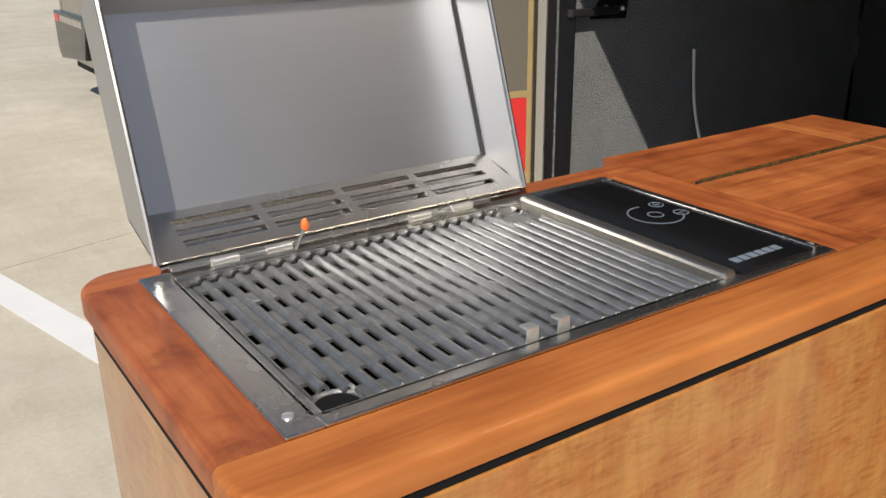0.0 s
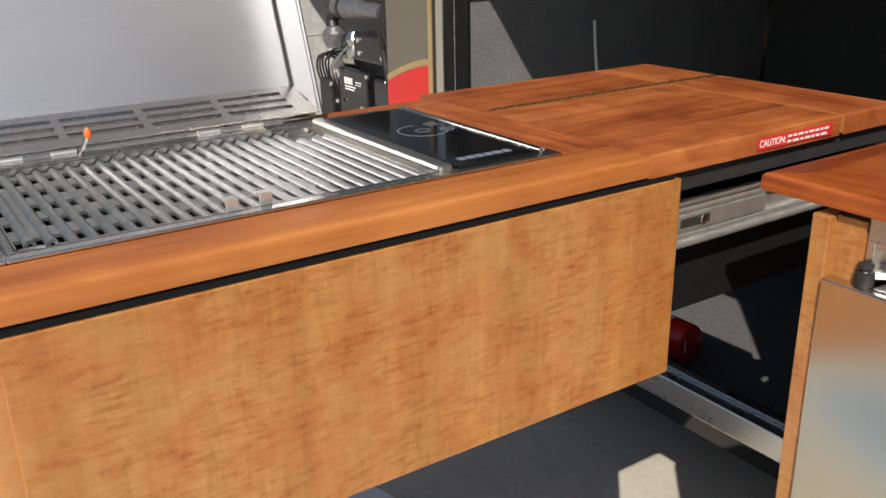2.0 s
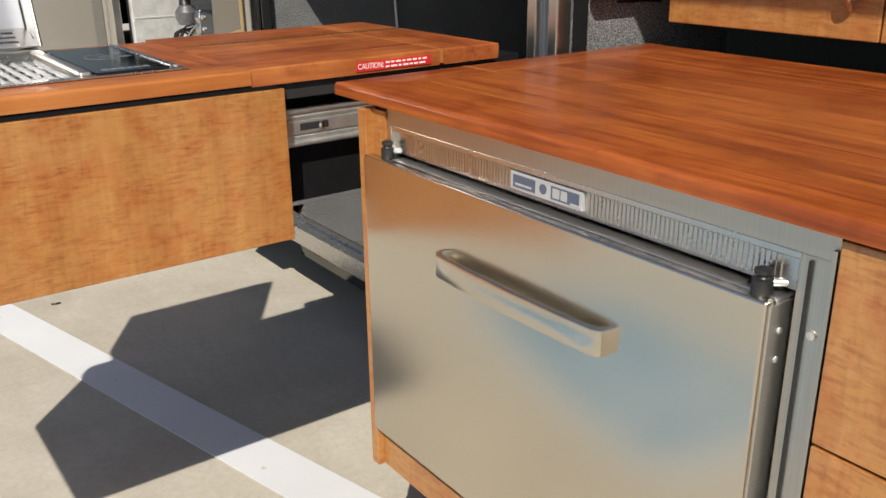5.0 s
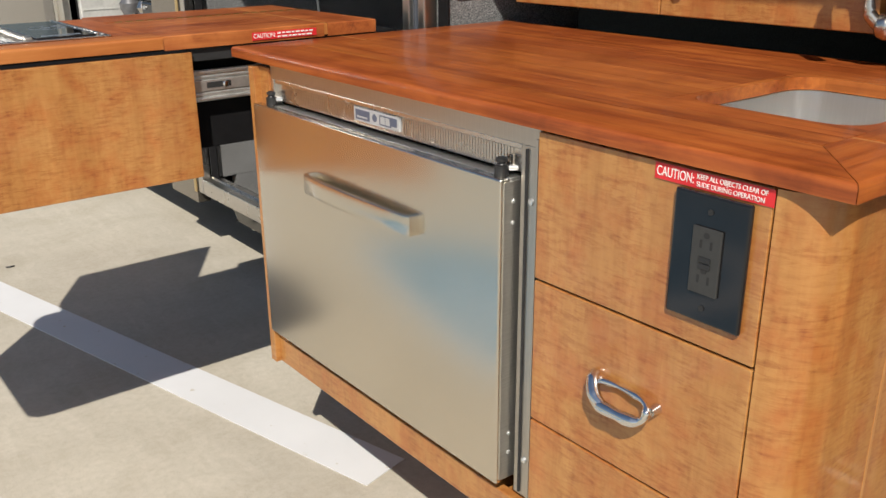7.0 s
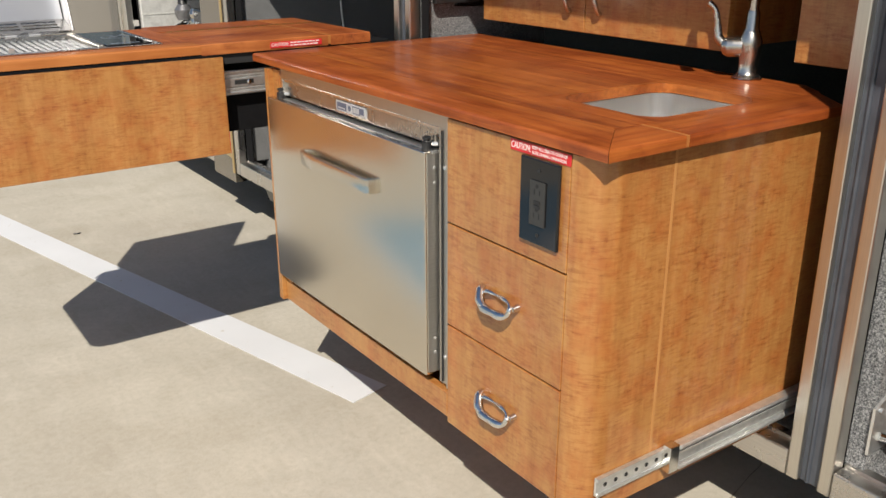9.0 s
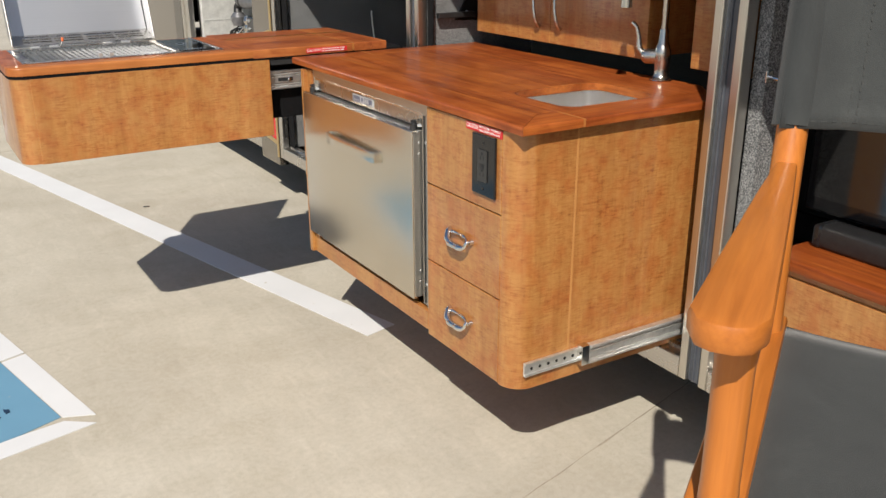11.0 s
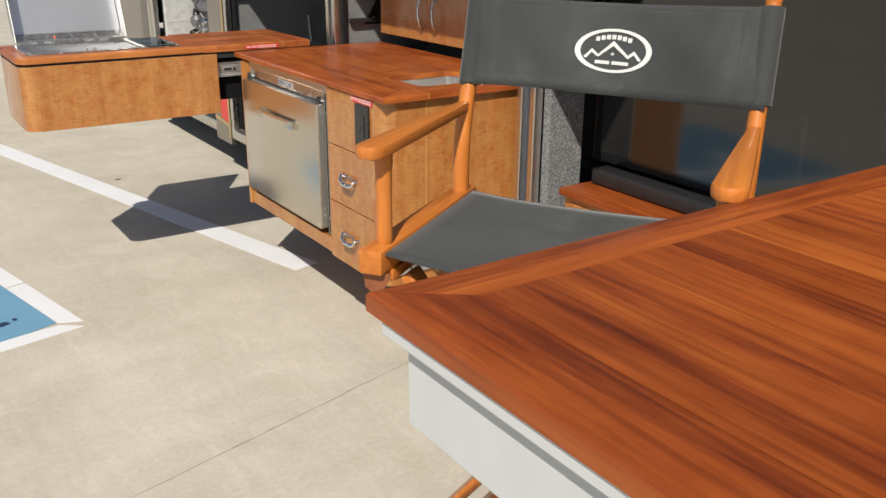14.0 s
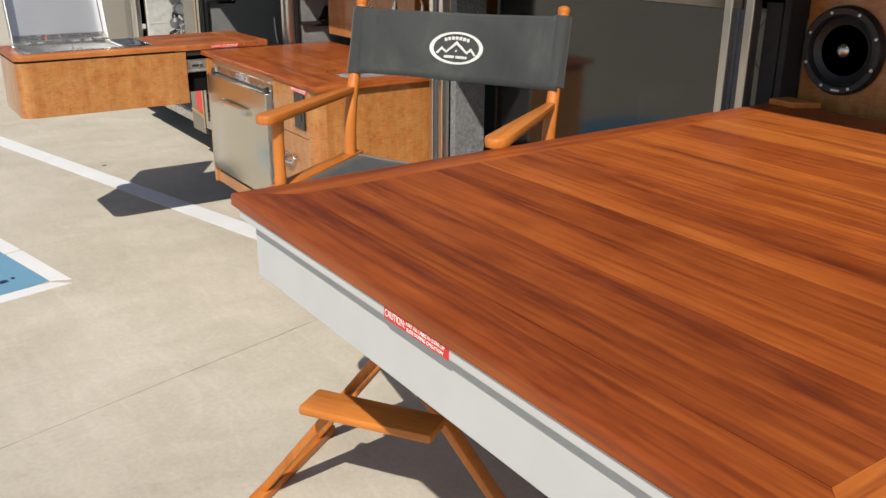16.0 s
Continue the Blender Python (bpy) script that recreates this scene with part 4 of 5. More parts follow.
def vent_wall():
    """Hinge-side wall of the lid with four columns of three slots."""
    b = bmesh.new()
    us = [LX0, LX0 + 0.028]
    for k in range(4):
        us += [LX0 + 0.034 + 0.0935 * k, LX0 + 0.034 + 0.0935 * k + 0.084]
    us += [LX1 - 0.028, LX1]
    us = sorted(set(round(u, 4) for u in us))
    ws = [0, 0.22, 0.34, 0.46, 0.58, 0.70, 0.82, 1.0]
    p = lambda u, s: (u, A[0] + (B[0] - A[0]) * s, A[1] + (B[1] - A[1]) * s)  # noqa: E731
    vs = [[b.verts.new(p(u, s)) for s in ws] for u in us]
    for i in range(len(us) - 1):
        slotted = any(abs(us[i] - (LX0 + 0.034 + 0.0935 * k)) < 1e-3 for k in range(4))
        for j in range(len(ws) - 1):
            if slotted and j in (1, 3, 5):
                continue
            b.faces.new((vs[i][j], vs[i + 1][j], vs[i + 1][j + 1], vs[i][j + 1]))
    ob = part("vent_wall", b, steel_x, lid, "slotted stainless vent wall")
    so = ob.modifiers.new("thickness", "SOLIDIFY")
    so.thickness = 0.002


vent_wall()
# chrome rods added to give the slots' lower edges their highlights
for k in range(4):
    u0 = LX0 + 0.034 + 0.0935 * k
    for s in (0.22, 0.46, 0.70):
        y, z = A[0] + (B[0] - A[0]) * s - 0.0006, A[1] + (B[1] - A[1]) * s + 0.0012
        part("slot_lip", rod((u0, y, z), (u0 + 0.084, y, z), 0.0011, n=6), chrome, lid, "chrome rod added for the highlight on a slot edge", True)
part("vent_backing", prism([(A[0] + 0.003, A[1] - 0.006), (B[0] + 0.003, B[1] - 0.007), (B[0] + 0.003, B[1] - 0.005), (A[0] + 0.003, A[1] - 0.004)], LX0 + 0.004, LX1 - 0.004, "x"), steel_x, lid)
part("seam", rod((LX1 - 0.003, B[0] - 0.002, B[1]), (LX1 - 0.003, C[0] - 0.002, C[1]), 0.0016, n=6), black_dull, lid)
part("seam", rod((LX1 - 0.003, A[0] + 0.03, A[1] + 0.010), (LX1 - 0.003, B[0] - 0.002, B[1]), 0.0012, n=6), black_dull, lid)
part("lid_flange", box(LX0 + 0.01, LX1 - 0.055, 0.757, 0.7655, 0.930, 0.9345, 0.001), steel_x, lid)
for x in (0.285, 0.500):
    h = part("hinge", box(x - 0.042, x + 0.042, 0.7485, 0.7565, 0.9275, 0.9295, 0.0008), steel_x, grill, "bright stainless hinge")
    part("hinge_barrel", rod((x - 0.040, 0.7565, 0.9315), (x - 0.014, 0.7565, 0.9315), 0.0046, n=12), sink_steel, h, "", True)
    part("hinge_pin", rod((x - 0.0145, 0.7565, 0.9310), (x + 0.0145, 0.7565, 0.9310), 0.0030, n=10), iron, h, "dark hinge pin", True)
    part("hinge_barrel", rod((x + 0.014, 0.7565, 0.9315), (x + 0.040, 0.7565, 0.9315), 0.0046, n=12), sink_steel, h, "", True)
pin = part("lid_pin", rod((0.327, 0.750, 0.928), (0.337, 0.7505, 0.948), 0.0022, n=8), nickel, grill, "thin metal pin with an orange tip", True)
part("tip", lathe([(0.003, 0.0), (0.0042, 0.003), (0.004, 0.008), (0.0015, 0.012)], (0.3385, 0.7505, 0.946), "z", 10), orange_tip, pin, "orange tip", True)

# ---- fire extinguisher lying in the bay ----
ext = thing("fire_extinguisher", (1.50, 0.95, FLOOR), "red fire extinguisher lying on a carpeted bay floor", "extinguisher")
E0, E1 = Vector((1.446, 1.062, 0.334)), Vector((1.462, 0.802, 0.334))
ax = (E1 - E0).normalized()
part("bottle", tube([E0, E0 + ax * 0.012, E0 + ax * 0.040, E0 + ax * 0.22, E0 + ax * 0.252, E1], 0.041, 24, radii=[0.016, 0.032, 0.041, 0.041, 0.040, 0.034]), red_gloss, ext, "", True)
part("strap", rod(E0 + ax * 0.088, E0 + ax * 0.100, 0.0422, n=24), cable_black, ext, "black retaining strap", True)
part("label", rod(E0 + ax * 0.158, E0 + ax * 0.212, 0.0414, n=24), label_white, ext, "white paper label", True)
side = ax.cross(Vector((0, 0, 1))).normalized()
face = (-side if side.x > 0 else side) * 0.8 + Vector((0, 0, 0.6))
face.normalize()
across = ax.cross(face)


def ext_print(a0, a1, c0, c1, mat, name):
    """A printed patch wrapped on the bottle between two lengths and two angles."""
    b = bmesh.new()
    rows = []
    for a in (a0, a1):
        rows.append([b.verts.new(E0 + ax * a + 0.0418 * (math.cos(radians(c0 + (c1 - c0) * k / 6)) * face + math.sin(radians(c0 + (c1 - c0) * k / 6)) * across)) for k in range(7)])
    for k in range(6):
        b.faces.new((rows[0][k], rows[0][k + 1], rows[1][k + 1], rows[1][k]))
    part(name, b, mat, ext)


ext_print(0.104, 0.135, 20, 55, label_white, "label")
for k in range(5):
    ext_print(0.106 + 0.010 * k, 0.112 + 0.010 * k, -40, 8, label_white if k % 2 else label_red, "text_bar")
ext_print(0.168, 0.190, -38, -8, label_navy, "text_bar")
ext_print(0.170, 0.204, 2, 14, label_red, "text_bar")
ext_print(0.195, 0.206, -34, -14, label_navy, "text_bar")
part("tag", box(1.440, 1.4425, 0.799, 0.800, 0.322, 0.352), label_white, ext, "small white inspection tag")
part("valve", rod(E0 - ax * 0.040, E0 + ax * 0.005, 0.015, n=12), chrome, ext, "", True)
part("lever", box(1.430, 1.444, 1.066, 1.106, 0.352, 0.359, 0.001), chrome, ext)
part("lever", prism([(1.418, 0.34), (1.432, 0.34), (1.436, 0.415), (1.428, 0.418)], 1.076, 1.083, "y"), chrome, ext)
part("gauge", rod((1.428, 1.076, 0.335), (1.417, 1.076, 0.335), 0.012, n=14), label_white, ext, "", True)
ext.matrix_basis = Matrix.Translation((1.7575, 1.2325, WELL + 0.0005)) @ Matrix.Scale(1.25, 4)
# cable across the bay, under the slide
g = solo("power_cable", tube([(1.60, 1.2, 0.70), (1.55, 1.0, 0.63), (1.52, 0.8, 0.615), (1.50, 0.6, 0.64), (1.6, 0.5, 0.72)], 0.009), cable_black, "black power cable sagging under a drawer slide", "cable", smooth=True)
g = solo("door_cable", tube([(1.850, 1.585, 0.90), (1.853, 1.58, 0.82), (1.862, 1.575, 0.74), (1.885, 1.57, 0.66)], 0.0042), cable_white, "white flexible cable hanging in a dark bay", "cable", smooth=True)
twig = solo("twig", tube([(0.790, 1.985, 0.003), (0.802, 1.978, 0.004), (0.815, 1.980, 0.003)], 0.003, 6), black_satin, "small dark twig lying on the concrete", "twig", smooth=True)

# ---- fridge and sink slide-out ----
KF = 0.924      # face of the drawers
unit = thing("kitchen_cabinet", (1.2, -0.3, 0.29), "glossy figured wood slide-out kitchen cabinet", "cabinet")
part("side_panel", box(0.915, 1.62, 0.237, 0.257, 0.300, 0.878, 0.0015), veneer, unit)
part("face_post", box(0.9275, 0.945, 0.206, 0.237, 0.35, 0.878), veneer, unit)
near = [(1.50, -0.832), (1.50, -0.812), (KF + 0.06, -0.812)]
near += [(KF + 0.06 + 0.036 * math.cos(radians(a)), -0.776 + 0.036 * math.sin(radians(a))) for a in range(270, 179, -15)]
near += [(KF + 0.024, -0.776), (KF, -0.776)]
near += [(KF + 0.056 + 0.056 * math.cos(radians(a)), -0.776 + 0.056 * math.sin(radians(a))) for a in range(180, 271, 10)]
part("side_panel", prism(near, 0.290, 0.8830), veneer, unit, "figured side panel with a rounded corner", True)
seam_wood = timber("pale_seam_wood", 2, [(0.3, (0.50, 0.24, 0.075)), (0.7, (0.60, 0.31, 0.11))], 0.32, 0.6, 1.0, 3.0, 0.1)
part("seam", box(1.078, 1.0835, -0.8324, -0.8318, 0.356, 0.882), seam_wood, unit, "pale upright veneer joint")
# black strips draw the thin line of shade under the worktop
part("cove", box(0.934, 0.944, -0.78, 0.24, 0.8725, 0.8868), black_dull, unit)
part("cove", box(0.97, 1.50, -0.826, -0.816, 0.8805, 0.8868), black_dull, unit)
part("bottom", box(0.945, 1.6, -0.81, 0.237, 0.300, 0.315), veneer, unit)
part("bottom_rail", box(0.926, 0.942, -0.462, 0.237, 0.300, 0.352, 0.002), veneer, unit)
part("carcass", box(0.946, 1.6, -0.81, -0.468, 0.316, 0.70), black_dull, unit)
part("partition", box(0.93, 1.6, -0.468, -0.4635, 0.30, 0.872), black_dull, unit)
part("back", box(1.6, 1.615, -0.81, 0.237, 0.30, 0.872), black_dull, unit)
for z0, z1, name in ((0.6985, 0.8825, "false_front"), (0.5005, 0.6950, "drawer"), (0.292, 0.4970, "drawer")):
    front = part(name, box(KF, KF + 0.018, -0.7732, -0.466, z0, z1, 0.0012), veneer, unit, "glossy figured front")
    if name == "drawer":
        zc = (z0 + z1) / 2 + 0.002
        y0, y1 = -0.622 + 0.047, -0.622 - 0.047
        k = KF - 0.001
        ring = []
        for i in range(21):
            a = radians(100 + 18 * i)
            dip = 0.5 - 0.5 * math.sin(a)
            ring.append((k - 0.006 - 0.017 * dip, -0.622 + 0.040 * math.cos(a), zc + 0.014 * math.sin(a) + 0.002 * math.sin(3 * a)))
        pull = part("pull", tube(ring, 0.005, 10, radii=[0.0035 + 0.0045 * (0.5 - 0.5 * math.sin(radians(100 + 18 * i))) ** 2 + 0.0012 * math.sin(1.9 * i) for i in range(21)]), chrome, front, "polished twisted drawer pull", True)
        part("pull_leaf", tube([(k, y0, zc + 0.013), (k - 0.010, y0 - 0.004, zc + 0.008), (k - 0.020, y0 - 0.016, zc - 0.004), (k - 0.023, y0 - 0.032, zc - 0.010)], 0.006, 10, radii=[0.006, 0.008, 0.0085, 0.005]), chrome, pull, "", True)
        for y in (y0 - 0.004, y1 + 0.004):
            part("pull_foot", rod((k + 0.001, y, zc + 0.004), (k - 0.010, y, zc + 0.003), 0.007, 0.005, 12), chrome, pull, "", True)
# outlet with its jumbo plate
socket_grey = plain("socket_plastic", (0.034, 0.034, 0.033), 0.45, 0, 0.1, 200)
out = thing("power_outlet", (KF - 0.002, -0.712, 0.795), "black double power outlet on a glossy wood front", "outlet")
part("plate", box(KF - 0.007, KF - 0.0005, -0.757, -0.669, 0.728, 0.863, 0.0025), black_gloss, out)
face = part("socket_face", box(KF - 0.010, KF - 0.007, -0.730, -0.696, 0.760, 0.830, 0.001), socket_grey, out)
for zc in (0.813, 0.776):
    for dy in (-0.006, 0.006):
        part("slot", box(KF - 0.0103, KF - 0.0099, -0.713 + dy - 0.0013, -0.713 + dy + 0.0013, zc - 0.0042, zc + 0.0042), black_dull, face)
    part("ground_hole", lathe([(0.0, -0.0004), (0.0034, -0.0004), (0.0034, 0.0)], (KF - 0.010, -0.713, zc + 0.0095), "x", 10), black_dull, face)
for dz in (0.003, -0.004):
    part("button", box(KF - 0.0112, KF - 0.010, -0.720, -0.706, 0.794 + dz - 0.0028, 0.794 + dz + 0.0028, 0.0004), black_satin, face)
for zc in (0.846, 0.744):
    part("screw", lathe([(0.0032, 0.0), (0.0032, -0.0012), (0.0, -0.0014)], (KF - 0.007, -0.713, zc), "x", 10), black_satin, out)
caution((KF - 0.0002, -0.638, 0.8645), (0, -1, 0), (0, 0, 1), 0.137, 0.0170, ("KEEP ALL OBJECTS CLEAR OF", "SLIDE DURING OPERATION"))
# slide under the near side
DZ = 0.009
rail = thing("drawer_slide", (1.2, -0.84, 0.335), "zinc-plated heavy drawer slide below a cabinet side", "slide")
part("rail", box(0.952, 1.50, -0.838, -0.833, 0.318 + DZ, 0.352 + DZ, 0.001), zinc, rail)
part("outer_rail", box(1.118, 1.80, -0.850, -0.839, 0.314 + DZ, 0.358 + DZ, 0.002), zinc, rail)
part("lip", box(1.118, 1.80, -0.856, -0.850, 0.349 + DZ, 0.359 + DZ, 0.001), zinc, rail)
part("lip", box(1.118, 1.80, -0.856, -0.850, 0.313 + DZ, 0.322 + DZ, 0.001), zinc, rail)
part("lip", box(0.952, 1.118, -0.842, -0.838, 0.346 + DZ, 0.352 + DZ, 0.001), zinc, rail)
part("lip", box(0.952, 1.118, -0.842, -0.838, 0.318 + DZ, 0.324 + DZ, 0.001), zinc, rail)
for i in range(6):
    part("hole", lathe([(0.004, 0.0), (0.004, -0.0006), (0.0, -0.0006)], (0.972 + 0.024 * i, -0.838, 0.335 + DZ), "y", 10), black_dull, rail)
# rods added on the outer rail's edges, again to catch highlights
for z in (0.3165, 0.3555):
    part("rail_bead", rod((1.128, -0.8565, z + DZ), (1.80, -0.8565, z + DZ), 0.0042, n=12), zinc, rail, "bright rolled edge of the slide", True)
part("latch_plate", box(1.104, 1.126, -0.8575, -0.8385, 0.312 + DZ, 0.362 + DZ, 0.001), chrome, rail, "bright end plate of the slide")
part("inner_rail", box(1.128, 1.80, -0.8545, -0.8505, 0.328 + DZ, 0.343 + DZ, 0.0015), zinc, rail)
# refrigerator
fr = thing("refrigerator", (1.2, -0.1, 0.36), "stainless drawer refrigerator built into a wooden cabinet", "refrigerator")
part("housing", box(0.975, 1.55, -0.455, 0.20, 0.36, 0.868), black_satin, fr)
FXX = 0.931
part("frame", box(FXX, FXX + 0.02, -0.4625, 0.205, 0.860, 0.8845, 0.001), frame_steel, fr, "brushed stainless face frame")
part("frame", box(FXX, FXX + 0.02, 0.196, 0.205, 0.36, 0.860, 0.001), steel_z, fr)
part("frame", box(0.934, 0.956, -0.4575, -0.4265, 0.36, 0.8595, 0.001), frame_steel, fr, "folded stainless frame strip")
# black strip stands in for the dark of a groove in the frame
part("frame_fold", box(0.9315, 0.934, -0.4395, -0.4365, 0.365, 0.855), black_dull, fr)
part("frame_lip", box(FXX - 0.004, FXX, -0.4625, -0.458, 0.36, 0.8715, 0.0008), frame_steel, fr)
part("gasket", box(0.957, 0.974, -0.4565, -0.395, 0.36, 0.822), black_satin, fr, "black door gasket")
part("grille", box(FXX + 0.008, FXX + 0.02, -0.4575, 0.196, 0.822, 0.860), steel_y, fr, "slotted stainless vent strip")
part("grille_lip", box(FXX + 0.002, FXX + 0.008, -0.428, 0.196, 0.8525, 0.860, 0.001), steel_y, fr)
for i in range(104):
    y = 0.165 - i * 0.0056
    if -0.172 < y < -0.051 or y < -0.408:
        continue
    part("vent_rib", box(FXX + 0.0062, FXX + 0.008, y - 0.0018, y + 0.0018, 0.826, 0.851), steel_y, fr)
label_grey = plain("label_grey", (0.45, 0.46, 0.47), 0.35, 0.2)
slate = plain("slate_print", (0.085, 0.10, 0.15), 0.4, 0, 0.08, 30)
disp = part("display", box(FXX + 0.003, FXX + 0.008, -0.170, -0.053, 0.829, 0.850, 0.0005), label_grey, fr, "grey and blue control display")
for y0, y1, z0, z1, mat in ((-0.058, -0.096, 0.832, 0.847, slate), (-0.122, -0.166, 0.832, 0.847, slate), (-0.125, -0.136, 0.834, 0.845, label_grey), (-0.138, -0.148, 0.834, 0.845, label_grey), (-0.062, -0.090, 0.835, 0.8375, label_grey), (-0.153, -0.168, 0.832, 0.8345, label_grey)):
    d = 0.0004 if mat is slate else 0.0008
    part("print", box(FXX + 0.003 - d, FXX + 0.0031, y1, y0, z0, z1), mat, disp)
part("print", lathe([(0.0, -0.0004), (0.006, -0.0004), (0.006, 0.0)], (FXX + 0.003, -0.109, 0.840), "x", 16), slate, disp)
door = part("door", box(0.909, 0.9255, -0.417, 0.236, 0.3735, 0.8155, 0.003, 3), door_steel, fr, "satin stainless drawer door", True)
part("door_body", box(0.9257, 0.952, -0.4168, 0.19, 0.376, 0.8150, 0.0015), sink_steel, door, "folded stainless door side")
part("door_edge", box(0.9522, 0.9555, -0.408, 0.186, 0.380, 0.810, 0.001), black_satin, door, "black gasket")
part("side_strip", box(0.914, 0.951, -0.4190, -0.4172, 0.380, 0.811), sink_steel, door)
for z in (0.785, 0.757, 0.45, 0.42):
    part("screw", lathe([(0.003, 0), (0.003, -0.0015), (0, -0.002)], (0.930, -0.4190, z), "y", 8), zinc, door)
hz = 0.7145
part("handle", prism([(0.909, 0.048), (0.896, 0.046), (0.889, 0.036), (0.885, -0.03), (0.8835, -0.105), (0.885, -0.19), (0.888, -0.237), (0.893, -0.247), (0.909, -0.249), (0.909, -0.239), (0.899, -0.237), (0.896, -0.228), (0.894, -0.19), (0.8925, -0.105), (0.894, -0.03), (0.897, 0.030), (0.902, 0.038), (0.909, 0.039)], hz - 0.016, hz + 0.015, "z", 0.0025), door_steel, door, "bowed stainless bar handle", True)
for y in (0.200, -0.399):
    pin = part("hinge_pin", lathe([(0.0095, 0.0), (0.0095, 0.013), (0.0065, 0.014), (0.005, 0.0165), (0.008, 0.018), (0.008, 0.022), (0.003, 0.024)], (0.927, y, 0.8155), "z", 16), black_satin, fr, "black hinge cap", True)
    part("hinge_link", rod((0.933, y - 0.004, 0.8245), (0.962, y - 0.040, 0.8285), 0.004, n=10), zinc, fr, "", True)
for z in (0.79, 0.42):
    part("frame_screw", lathe([(0.005, 0), (0.004, -0.003), (0, -0.004)], (0.934, -0.447, z), "x", 10), zinc, fr, "", True)

# worktop with frame boards and planks
top = thing("sink_counter", (1.25, -0.25, 0.88), "dark varnished teak worktop with mitred frame boards", "countertop")
Z0, Z1 = 0.887, 0.905
XF = 0.917
SX0, SX1, SY0, SY1 = 1.108, 1.410, -0.757, -0.505
board([(XF, -0.852), (XF, 0.322), (XF + 0.105, 0.235), (XF + 0.105, -0.760)], "board", aged_y, top, Z0, Z1, lambda c: c.x < XF + 0.001, 0.006)
board([(XF, 0.3225), (1.15, 0.3225), (1.15, 0.2355), (XF + 0.106, 0.2355)], "board", aged_x, top, Z0, Z1, lambda c: c.y > 0.322, 0.005)
board([(1.158, 0.3225), (1.586, 0.3225), (1.586, 0.2355), (1.158, 0.2355)], "board", aged_x, top, Z0, Z1, lambda c: c.y > 0.322, 0.005)
part("inlay", box(1.1505, 1.1575, 0.236, 0.322, Z0, Z1 - 0.0003), inlay_m, top, "pale wood inlay line")
board([(XF + 0.0006, -0.8525), (XF + 0.1056, -0.7605), (1.074, -0.7605), (1.074, -0.853)], "board", aged_x, top, Z0, Z1, lambda c: c.y < -0.852, 0.006)
board([(1.082, -0.7605), (SX0, -0.7605), (SX0, SY0), (SX1, SY0), (SX1, -0.7605), (1.540, -0.7605), (1.470, -0.853), (1.082, -0.853)], "board", aged_x, top, Z0, Z1, lambda c: c.y < -0.80, 0.006)
part("inlay", box(1.0745, 1.0815, -0.852, -0.7605, Z0, Z1 - 0.0003), inlay_m, top, "pale wood inlay line")
xs = [XF + 0.106, 1.07, SX0]
for a, b2 in zip(xs, xs[1:]):
    board([(a + 0.0004, -0.7595), (b2 - 0.0004, -0.7595), (b2 - 0.0004, 0.235), (a + 0.0004, 0.235)], "plank", aged_y, top, Z0, Z1)
xs = [SX0, 1.195, 1.265, 1.334, SX1]
for a, b2 in zip(xs, xs[1:]):
    board([(a + 0.0004, SY1 + 0.0005), (b2 - 0.0004, SY1 + 0.0005), (b2 - 0.0004, 0.235), (a + 0.0004, 0.235)], "plank", aged_y, top, Z0, Z1)
board([(SX1 + 0.0005, -0.7595), (1.452, -0.7595), (1.452, 0.235), (SX1 + 0.0005, 0.235)], "plank", aged_y, top, Z0, Z1)
board([(1.4528, -0.7595), (1.516, -0.7595), (1.516, 0.235), (1.4528, 0.235)], "plank", aged_y, top, Z0, Z1)
board([(1.5168, -0.7595), (1.541, -0.7595), (1.586, -0.70), (1.586, 0.235), (1.5168, 0.235)], "plank", aged_y, top, Z0, Z1)
# rounded wooden lip of the sink cut-out
b = bmesh.new()
inner = rounded(SX0 + 0.012, SX1 - 0.012, SY0 + 0.012, SY1 - 0.012, 0.045, seg=8)
outer = rounded(SX0, SX1, SY0, SY1, 0.0001, seg=8)
for z in (Z0, Z1 - 0.0002):
    vi = [b.verts.new((*p, z)) for p in inner]
    vo = [b.verts.new((*p, z)) for p in outer]
    for i in range(len(vi)):
        j = (i + 1) % len(vi)
        b.faces.new((vi[i], vi[j], vo[j], vo[i]))
    if z == Z0:
        low = vi
for i in range(len(vi)):
    j = (i + 1) % len(vi)
    b.faces.new((low[i], low[j], vi[j], vi[i]))
bmesh.ops.remove_doubles(b, verts=b.verts, dist=0.0003)
part("sink_lip", b, aged_y, top)
sink = bmesh.new()
rings = []
for grow, z in ((-0.012, Z0 - 0.001), (0.002, Z0 - 0.001), (0.002, Z0 - 0.02), (0.006, Z0 - 0.12), (0.02, Z0 - 0.145), (0.06, Z0 - 0.15)):
    g = 0.010 + grow
    rings.append([sink.verts.new((*p, z)) for p in rounded(SX0 + g, SX1 - g, SY0 + g, SY1 - g, max(0.02, 0.045 - grow * 0.4), seg=8)])
for r0, r1 in zip(rings, rings[1:]):
    for i in range(len(r0)):
        j = (i + 1) % len(r0)
        sink.faces.new((r0[i], r0[j], r1[j], r1[i]))
sink.faces.new(rings[-1])
sk = thing("sink", (1.26, -0.64, 0.73), "small stainless undermount sink in a teak worktop", "sink")
part("bowl", sink, bowl_steel, sk, "", True)
part("drain", lathe([(0.03, 0.0), (0.03, 0.003), (0.022, 0.004), (0.02, 0.001), (0.0, 0.001)], (1.26, -0.64, Z0 - 0.149), "z", 20), chrome, sk, "", True)
# faucet
fc = thing("faucet", (1.555, -0.59, Z1), "brushed nickel gooseneck faucet with a side lever", "faucet")
F = Vector((1.553, -0.592, Z1))
